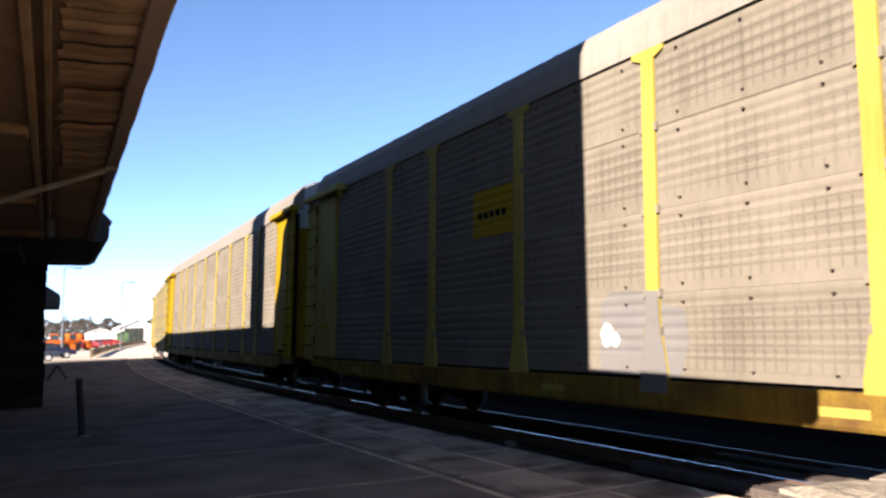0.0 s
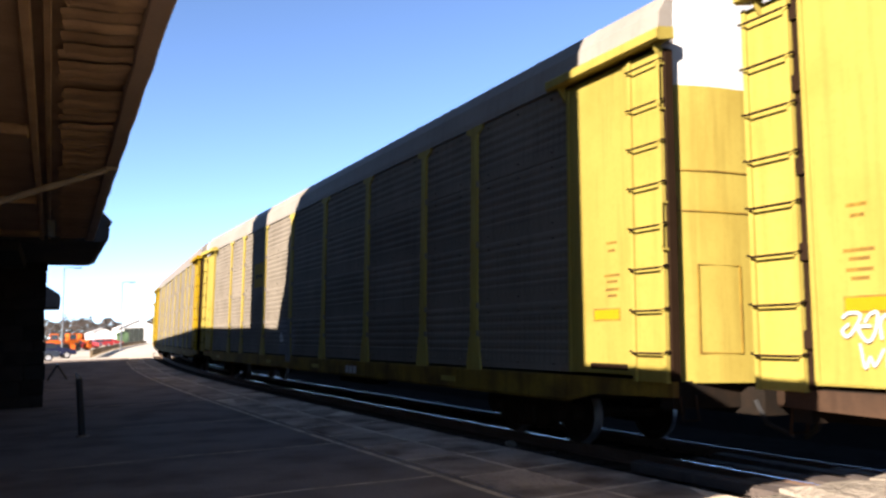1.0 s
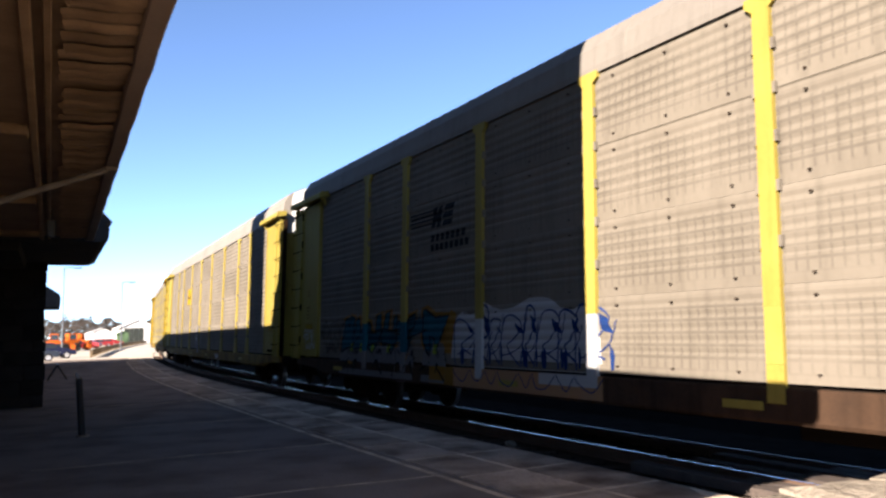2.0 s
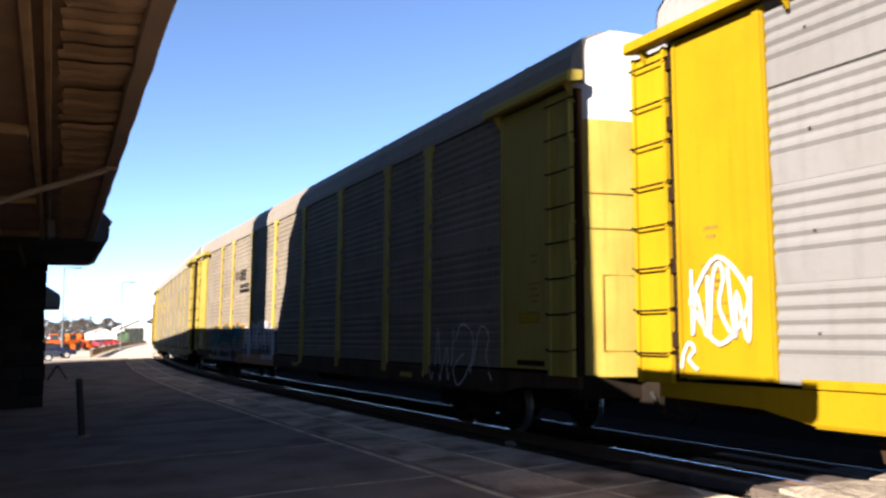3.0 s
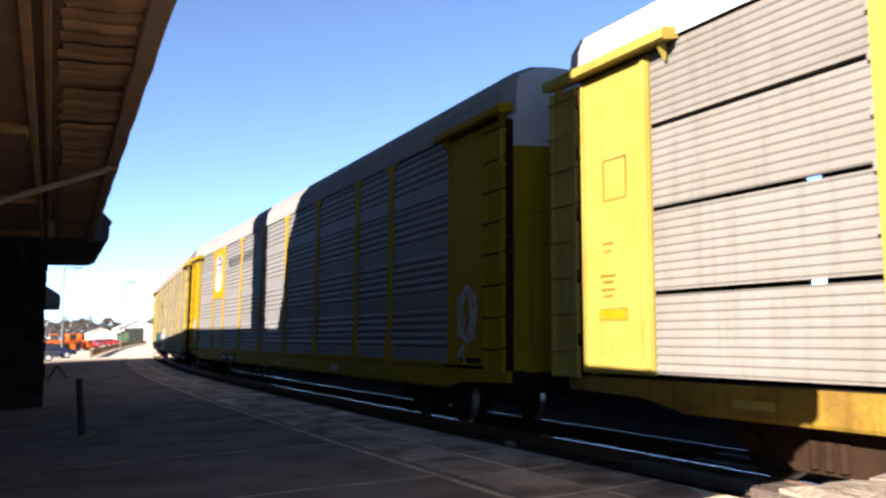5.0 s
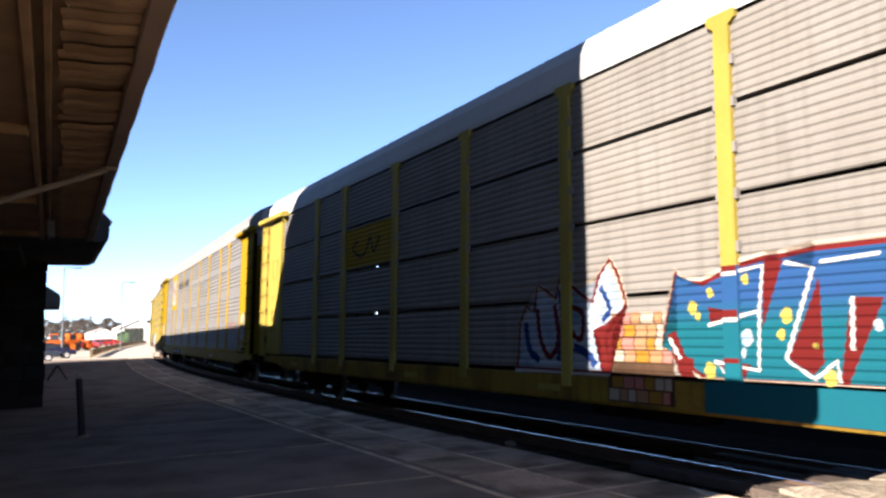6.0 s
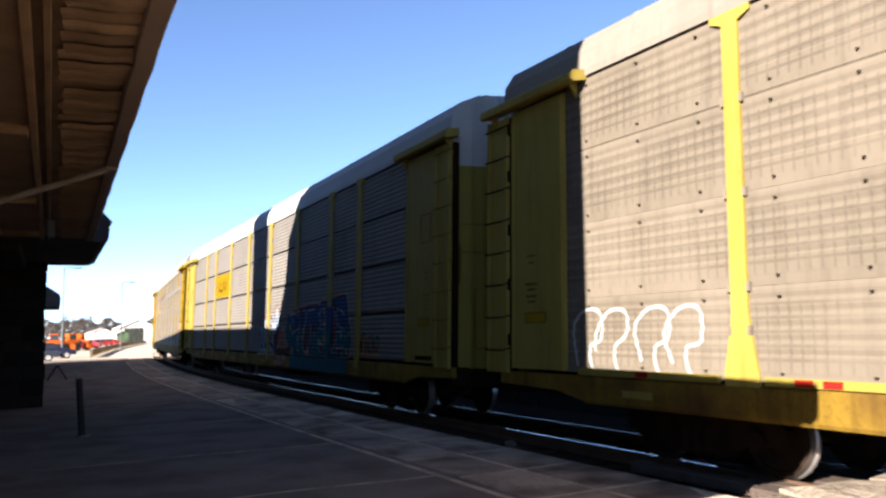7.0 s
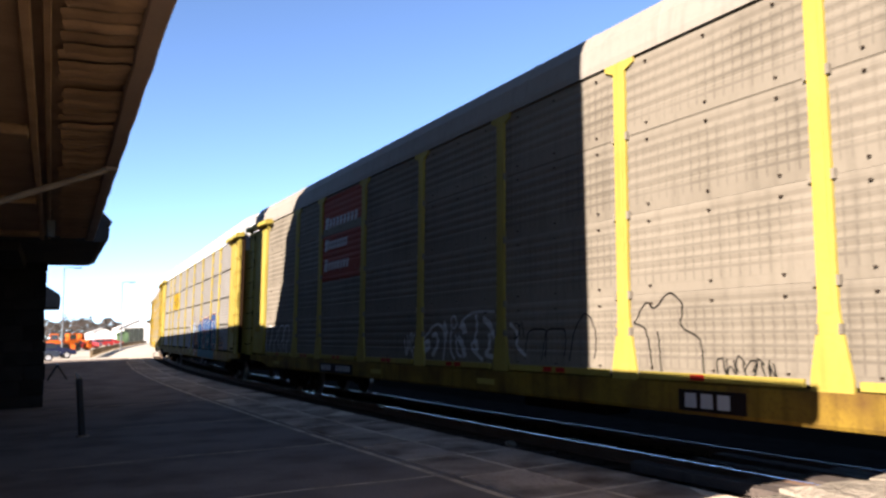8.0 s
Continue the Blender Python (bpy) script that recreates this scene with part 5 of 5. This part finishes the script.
paint(c, "graffiti_tag", tag_lines(R, 11.9, 10.0, 1.5, 1.9, 8, 0.022) + tag_lines(R, 11.5, 10.3, 1.2, 1.5, 6, 0.022), P_BLACK, "tan", 2, "thin dark tags")
paint(c, "graffiti_tag", tag_lines(R, -8.8, -11.4, 0.75, 1.75, 4, 0.03), P_WHITE, "tan", 2, "thin white outline letters")
bm = bmesh.new()
for poly in tag_lines(R, 12.95, 12.2, 1.5, 1.75, 4, 0.03) + tag_lines(R, 12.8, 12.1, 1.25, 1.45, 3, 0.025):
    bm.faces.new([bm.verts.new((-1.556, y, z)) for y, z in poly])
part("graffiti_tag", bm, P_WHITE, c, "white tag on the end sheet")["kind"] = "stuff"
CARS.append((1, c))

# galvanised car with emblem and slogan
c = auto_carrier("ribbed galvanised auto carrier with bright yellow posts and an emblem", "grey", GREY, GREY_ROOF, YELLOW, YELLOW, YELLOW, True, False, YELLOW)
paint(c, "sign_field", [rect(9.05, 3.12, 7.25, 5.12)], YELLOW, "plate", 1, "yellow emblem field")
half = [(0, 4.98), (.08, 4.89), (.2, 4.81), (.36, 4.77), (.5, 4.755), (.62, 4.745), (.58, 4.6), (.55, 4.45), (.57, 4.25), (.63, 4.0), (.65, 3.82), (.6, 3.64), (.46, 3.52), (.25, 3.45), (0, 3.37)]


def shield(profile, low, high):
    out = []
    for (a, za), (b, zb) in zip(profile, profile[1:]):
        if za <= high and zb >= low:
            for m in (1, -1):
                out.append([p for k, p in enumerate(((8.13, za), (8.13 + m * a, za), (8.13 + m * b, zb), (8.13, zb))) if not (k == 1 and a == 0) and not (k == 2 and b == 0)])
    return out


inner = [(a * .9, 4.17 + (z - 4.17) * .92) for a, z in half]
paint(c, "emblem_border", shield(half, 0, 9), P_WHITE, "plate", 2, "white shield border")
paint(c, "emblem", shield(inner, 4.2, 9), P_NAVY, "plate", 3, "navy upper shield")
paint(c, "emblem_stripe", [rect(8.13 + .165 * k + .03, 3.5 + .02 * k * k, 8.13 + .165 * k - .03, 4.236, 0.0) for k in range(-3, 4)], P_SIGN, "plate", 3, "red shield stripes")
paint(c, "lettering", bars(8.5, 7.75, 4.52, 4.67, 5, 0.8) + bars(8.56, 7.7, 4.3, 4.45, 7, 0.8), P_WHITE, "plate", 4, "white plain bars")
wall_text(c, "BUILDING", 6.33, 4.25, 1.84, P_BLACK, "black slogan lettering")
wall_text(c, "AMERICA", 4.02, 4.25, 1.72, P_BLACK, "black slogan lettering")
paint(c, "number_plate", [rect(6.95, 0.7, 4.5, 0.95)], P_PLATE, "grey", 1, "black number field on the sill")
paint(c, "sill_lettering", bars(6.8, 6.0, 0.76, 0.9, 4) + bars(5.7, 4.75, 0.76, 0.9, 6), P_WHITE, "grey", 2, "white plain bars")
paint(c, "sill_lettering", bars(-5.6, -6.2, 0.76, 0.9, 3), P_WHITE, "grey", 2, "white plain bars")
paint(c, "graffiti_tag", tag_lines(R, -9.2, -11.1, 1.72, 2.1, 7, 0.025), P_PINK, "grey", 2, "thin pink-red tag")
for y0, y1, z0, z1, n in ((13.05, 12.25, 1.5, 2.35, 3), (13.2, 13.0, 1.1, 1.45, 1), (-12.1, -12.75, 1.5, 2.35, 3), (-12.15, -12.4, 1.12, 1.4, 1)):
    bm = bmesh.new()
    for poly in tag_lines(R, y0, y1, z0, z1, n, 0.045) + (stroke([(y0, (z0 + z1) / 2), ((y0 + y1) / 2, z1 + .05), (y1, (z0 + z1) / 2), ((y0 + y1) / 2, z0 - .05), (y0, (z0 + z1) / 2)], 0.05) if n == 3 else []):
        bm.faces.new([bm.verts.new((-1.558, y, z)) for y, z in poly])
    part("graffiti_tag", bm, P_WHITE, c, "white tag on the yellow end sheet")["kind"] = "stuff"
CARS.append((2, c))

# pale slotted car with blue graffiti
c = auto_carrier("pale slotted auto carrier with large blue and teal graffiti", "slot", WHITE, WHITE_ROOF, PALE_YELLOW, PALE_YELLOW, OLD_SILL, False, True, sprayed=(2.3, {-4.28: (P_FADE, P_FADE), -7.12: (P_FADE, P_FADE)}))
paint(c, "sign_field", [rect(7.0, 3.14, 4.45, 4.06)], YELLOW, "slot", 1, "yellow emblem field")
paint(c, "emblem", stroke([(6.3, 3.75), (6.6, 3.6), (6.3, 3.42), (5.9, 3.42), (5.6, 3.75), (5.4, 3.42), (5.1, 3.75)], 0.07), P_BLACK, "slot", 2, "dark looping line emblem")
top = [(-0.2, 1.2), (-0.25, 1.75), (-0.42, 2.0), (-0.62, 1.9), (-0.7, 2.3), (-0.95, 2.2), (-1.15, 2.08), (-1.25, 2.4), (-1.5, 2.25), (-1.75, 2.1), (-1.95, 2.0), (-2.1, 2.35), (-2.31, 2.55), (-2.46, 2.35), (-2.62, 1.95)]
shape = [(-0.15, 1.07)] + top + [(-2.2, 1.55), (-2.3, 1.07)]
paint(c, "graffiti_backing", [shape] + stroke(shape + shape[:1], 0.09, False), P_CREAM, "slot", 1, "cream graffiti outline")
paint(c, "graffiti_lettering", [[(p[0] * .96 - .05, p[1] - .07) for p in shape[:-1]] + [(-2.1, 1.09)]], P_PALE, "slot", 2, "pale blue and white graffiti letters")
paint(c, "graffiti_accent", stroke(shape + shape[:1], 0.05, False) + stroke([(-.7, 1.95), (-.78, 1.5), (-1.0, 1.25), (-1.2, 1.5), (-1.12, 2.0)], .09) + stroke([(-1.5, 2.15), (-1.45, 1.7), (-1.7, 1.5), (-1.75, 1.85), (-1.5, 1.95)], .08) + [[(-1.95, 1.62), (-2.25, 1.72), (-2.64, 1.95), (-2.35, 1.6), (-2.3, 1.07), (-2.12, 1.07), (-2.1, 1.5)]], P_RED, "slot", 3, "maroon graffiti accents")
paint(c, "graffiti_accent", stroke([(-.4, 1.75), (-.5, 1.35), (-.75, 1.2)], .12) + stroke([(-1.25, 2.2), (-1.3, 1.75), (-1.2, 1.2)], .1) + stroke([(-1.55, 1.4), (-1.85, 1.3), (-2.0, 1.15)], .12) + stroke([(-2.12, 2.2), (-2.3, 1.9), (-2.15, 1.75)], .08), P_BLUE, "slot", 3, "blue graffiti shading")
bricks, joints = [], [rect(-2.3, .72, -3.45, 1.02), rect(-2.32, 1.07, -3.4, 1.8)]
for k in range(7):
    y = -2.32 - (0.06 if k % 2 else 0)
    z = .74 + k * .16
    while y > -3.3:
        w = R.uniform(.12, .24)
        if not (.98 < z < 1.07):
            bricks.append((rect(y, z, y - w + .02, z + .14), R.randrange(4)))
        y -= w
paint(c, "graffiti_backing", joints, BROWN_SILL, "slot", 1, "dark mortar of a sprayed mosaic")
for k, m in enumerate((P_CLAY, P_ORANGE, P_CREAM, P_PINK)):
    paint(c, "graffiti_mosaic", [b for b, i in bricks if i == k], m, "slot", 2, "sprayed block mosaic")
top = [(-3.2, 1.52), (-3.44, 1.64), (-3.45, 2.36), (-3.55, 2.24), (-3.85, 2.2), (-4.33, 2.36), (-4.7, 2.42), (-4.8, 2.32), (-4.9, 2.42), (-5.25, 2.28), (-5.29, 2.46), (-6.2, 2.46), (-6.3, 2.4), (-6.45, 2.52), (-7.2, 2.55), (-7.3, 2.45), (-7.9, 2.6), (-8.3, 2.6), (-8.45, 2.1), (-8.7, 1.5)]
paint(c, "graffiti_backing", [[(-3.75, 1.07)] + top + [(-8.5, 1.07)]], P_CREAM, "slot", 2, "cream graffiti outline")
paint(c, "graffiti_backing", [[(-3.8, 1.08)] + [(p[0] * .99 - .05, p[1] - .045) for p in top] + [(-8.45, 1.08)]], P_RED, "slot", 3, "maroon graffiti edge")
paint(c, "graffiti_lettering", [[(-3.9, 1.09)] + [(p[0] * .985 - .08, p[1] - .1) for p in top] + [(-8.4, 1.09)], rect(-3.9, .7, -8.5, 1.04)], P_FADE, "slot", 4, "blue to teal graffiti letters")
red, wht, spots = [], [], []
for k, (y, q, m) in enumerate(((-6.05, 1.0, 1), (-7.2, .95, -1))):
    n0, n1 = len(red), len(wht)
    red += [[(y - .55, 1.85), (y - .1, 1.85), (y - .12, 1.76)], [(y - .78, 2.36), (y - .95, 2.36), (y - 1.08, 1.3), (y - 1.2, 1.18), (y - .85, 1.35)], [(y - .25, 1.3), (y - .65, 1.27), (y - .5, 1.1), (y - .35, 1.1)]]
    wht += stroke([(y - .15, 2.05), (y - .45, 2.2), (y - .74, 2.24), (y - .72, 1.86), (y - .14, 1.72), (y - .74, 1.68), (y - .72, 1.28), (y - .2, 1.32), (y - .35, 1.1)], .035, False) + stroke([(y - .98, 2.3), (y - .86, 1.34), (y - 1.06, 1.22), (y - 1.2, 1.3)], .03, False)
    for store, n in ((red, n0), (wht, n1)):
        for j in range(n, len(store)):
            store[j] = [(y - .6 * q + ((p[0] - y) + .6) * q * m, 1.65 + (p[1] - 1.65) * (1.0 if k % 2 else .96) + (0 if k else .06)) for p in store[j]]
    for _ in range(14):
        spots.append(disc(y + 1.2 - R.uniform(.1, 2.3) * (1.1 if k else 1.6), R.uniform(1.15, 2.2), R.uniform(.03, .075)))
red += [[(-3.95, 1.86), (-3.97, 1.68), (-4.45, 1.78)], [(-4.7, 2.34), (-4.93, 2.3), (-4.66, 1.62)], [(-4.02, 1.28), (-4.5, 1.24), (-4.42, 1.1), (-4.25, 1.08)]]
red += [[(-3.32, 1.55), (-3.45, 1.6), (-3.6, 1.3), (-3.72, 1.28), (-3.7, 1.08), (-3.5, 1.08)], [(-5.33, 2.11), (-5.34, 1.27), (-5.22, 1.16), (-4.95, 1.31), (-5.16, 1.73)], [(-5.64, 1.9), (-5.96, 1.88), (-5.58, 1.08), (-5.5, 1.08)]]
wht += stroke([(-3.95, 1.66), (-4.63, 1.8), (-4.69, 2.27), (-4.3, 2.22)], .045, False) + stroke([(-4.63, 1.8), (-4.6, 1.18), (-4.02, 1.26), (-4.2, 1.1)], .04, False) + stroke([(-3.35, 1.52), (-3.52, 1.28)], .05, False)
wht += stroke([(-4.95, 2.28), (-5.27, 2.2), (-4.93, 1.3), (-5.24, 1.12), (-5.48, 1.3), (-5.5, 1.1)], .045, False) + stroke([(-5.66, 1.9), (-5.64, 1.4)], .045, False) + stroke([(-5.35, 2.25), (-5.95, 2.28)], .04, False)
paint(c, "graffiti_accent", red, P_RED, "slot", 5, "maroon wedges between letters")
for m, polys, what in ((P_RED, [rect(-4.18, 1.74, -4.38, 1.82), rect(-4.18, 2.24, -4.38, 2.3), rect(-4.18, 1.25, -4.38, 1.3)], "maroon strokes across the post"), (P_WHITE, [rect(-4.18, 1.69, -4.38, 1.735), rect(-4.18, 2.19, -4.38, 2.235)], "white strokes across the post")):
    bm = bmesh.new()
    for poly in polys:
        bm.faces.new([bm.verts.new((-1.525, y, z)) for y, z in poly])
    part("graffiti_stroke", bm, m, c, what)["kind"] = "stuff"
paint(c, "graffiti_outline", wht, P_WHITE, "slot", 6, "white letter outlines")
spots = [disc(-3.98, 2.02, .05), disc(-4.46, 2.14, .05), disc(-4.95, 1.74, .07), disc(-4.88, 1.55, .05), disc(-3.95, 1.16, .08), disc(-5.4, 1.14, .07)] + spots[:10] + [disc(-3.72, 1.86, .07), disc(-3.8, 1.76, .04), disc(-4.46, 1.52, .08), disc(-4.4, 1.36, .05)] + spots[10:]
paint(c, "graffiti_spray", spots[:18], P_SPOT, "slot", 5, "pale yellow sprayed spots")
paint(c, "graffiti_spray", spots[18:], P_PALE, "slot", 5, "pale blue sprayed spots")
paint(c, "graffiti_tag", tag_lines(R, -8.9, -10.3, 1.2, 1.6, 7, 0.03), P_BLACK, "slot", 2, "small dark tags")
paint(c, "graffiti_mosaic", [rect(-8.9 - .2 * (k % 7), 1.1 + .17 * (k // 7), -8.9 - .2 * (k % 7) - .16, 1.24 + .17 * (k // 7)) for k in range(18)], P_CLAY, "slot", 1, "sprayed block mosaic")
CARS.append((3, c))

# tan car with the vermilion sign
c = auto_carrier("tan auto carrier with a vermilion sign and white outline graffiti", "tan", TAN, TAN_ROOF, PALE_YELLOW, PALE_YELLOW, OLD_SILL, False, False, PALE_YELLOW)
paint(c, "sign_field", [rect(7.04, 2.95, 4.42, 5.1)], P_SIGN, "tan", 1, "vermilion sign field")
rows = []
for z, y1, n in ((4.28, 4.65, 8), (3.72, 5.3, 7), (3.2, 5.15, 7)):
    rows += [rect(6.85, z, 6.62, z + .3, .03)] + bars(6.56, y1, z + .02, z + .23, n, .7, .03)
paint(c, "lettering", rows, P_WHITE, "tan", 2, "three rows of plain white bars")
paint(c, "number_plate", [rect(6.85, .7, 4.7, .92)], P_PLATE, "tan", 1, "dark number field on the sill")
paint(c, "sill_lettering", bars(6.74, 6.05, .75, .88, 4) + bars(5.75, 4.82, .75, .88, 6) + bars(-5.3, -6.0, .74, .9, 3), P_WHITE, "tan", 2, "white plain bars")
paint(c, "number_plate", [rect(-5.2, .7, -6.15, .94)], P_PLATE, "tan", 1, "dark lettered field on the sill")
ol = []
for y in (11.6, 10.95, 10.35, 9.8):
    y += R.uniform(-.1, .1)
    ol += stroke([(y + .3 + R.uniform(-.1, .1), R.uniform(1.1, 1.4)), (y + .34, R.uniform(1.5, 1.7)), (y + .1, R.uniform(1.75, 1.95)), (y - .2, 1.85), (y - .22, R.uniform(1.4, 1.6)), (y, 1.4), (y - .05, 1.12), (y - .25, 1.1)], .045)
ol += tag_lines(R, 2.1, 1.6, 1.15, 1.6, 3, .035)
ol += stroke([(1.28, 1.5), (.96, 1.71), (.73, 1.78), (.53, 1.69), (.45, 1.46), (.5, 1.13)], .05) + stroke([(1.26, 1.4), (1.1, 1.46), (1.08, 1.34), (1.27, 1.28)], .11)
ol += stroke([(.93, 1.55), (.8, 1.6), (.72, 1.42), (.92, 1.2)], .09) + stroke([(.5, 1.82), (.41, 1.65), (.46, 1.48)], .1) + stroke([(.22, 1.68), (.24, 1.34), (.08, 1.15)], .045)
ol += stroke([(.13 + .1 * math.cos(k * .7), 1.8 + .11 * math.sin(k * .7)) for k in range(10)], .04) + stroke([(.05, 1.58), (.0, 1.28), (-.16, 1.2)], .05) + stroke([(-.02, 1.55), (-.16, 1.42), (-.28, 1.2)], .12)
ol += stroke([(-.1, 1.77), (-.22, 1.7), (-.24, 1.6)], .15) + stroke([(-.1, 1.78), (-.42, 1.93), (-.7, 1.96), (-1.2, 1.95)], .045) + stroke([(-.62, 1.93), (-.66, 1.7), (-.58, 1.5), (-.5, 1.35), (-.86, 1.16)], .06) + stroke([(-.6, 1.5), (-.66, 1.36), (-.6, 1.26)], .11)
ol += stroke([(-.86, 1.84), (-1.06, 1.74), (-1.2, 1.52)], .11) + stroke([(-1.05, 1.6), (-1.05, 1.38), (-.95, 1.26), (-1.18, 1.22)], .08)
ol += stroke([(-1.65, 1.75), (-1.85, 1.6), (-1.85, 1.4), (-2.1, 1.25)], .06)
paint(c, "graffiti_tag", ol, P_WHITE, "tan", 2, "white outline graffiti")
dk = []
for y in (-2.3, -2.75, -3.4):
    dk += stroke([(y + .25, 1.2), (y + .15, 1.6), (y - .1, 1.85 if y < -3 else 1.65), (y - .3, 1.6), (y - .28, 1.25)], .022)
for y in (-4.75, -8.0):
    dk += stroke([(y + .3, 1.7), (y + .1, 1.95), (y - .05, 1.88), (y - .3, 2.05), (y - .5, 1.9), (y - .48, 1.65), (y - .75, 1.5), (y - .8, 1.1)], .022) + stroke([(y + .3, 1.7), (y + .1, 1.6), (y, 1.15)], .022) + stroke([(y - .1, 1.6), (y - .15, 1.12)], .02)
dk += tag_lines(R, -5.75, -6.5, 1.12, 1.3, 6, .018) + tag_lines(R, -1.75, -2.05, 1.5, 1.75, 2, .02)
paint(c, "graffiti_tag", dk, P_BLACK, "tan", 2, "thin dark outline graffiti")
for y in (10.5, 8.3, 8.0, 5.9, 5.6, 3.0, 2.75, 0.2, -0.1, -2.7, -3.0, -5.5, -8.0, -8.3):
    part("red_reflector", shared("red_reflector", lambda: bx(((-1.532, -0.1, 1.04), (-1.526, 0.1, 1.11))), [P_REDREF]), parent=c, at=pose(0, y, 0))
CARS.append((4, c))


def train_at(t):
    """Where the train stands: it runs a little ahead at the start and settles to an even pace."""
    lead = float(np.interp(t, (0.0, 0.2, 0.35, 0.5, 0.65, 1.0, 1.4), (0.56, 0.52, 0.36, 0.08, 0.03, 0.0, 0.0)))
    return GAP0 + SPEED * t + lead


def motions():
    for i, car in CARS:
        walk(car, [(k * 0.1, car_pose(train_at(k * 0.1) - PITCH_CARS * (i - 0.5))) for k in range(81)])
    turn = math.degrees(SPEED / 0.42)
    for ws, y in WHEELSETS:
        walk(ws, [(k / 30, pose(0, y, 0.42, -((turn * k / 30) % 360.0))) for k in range(241)])


motions()
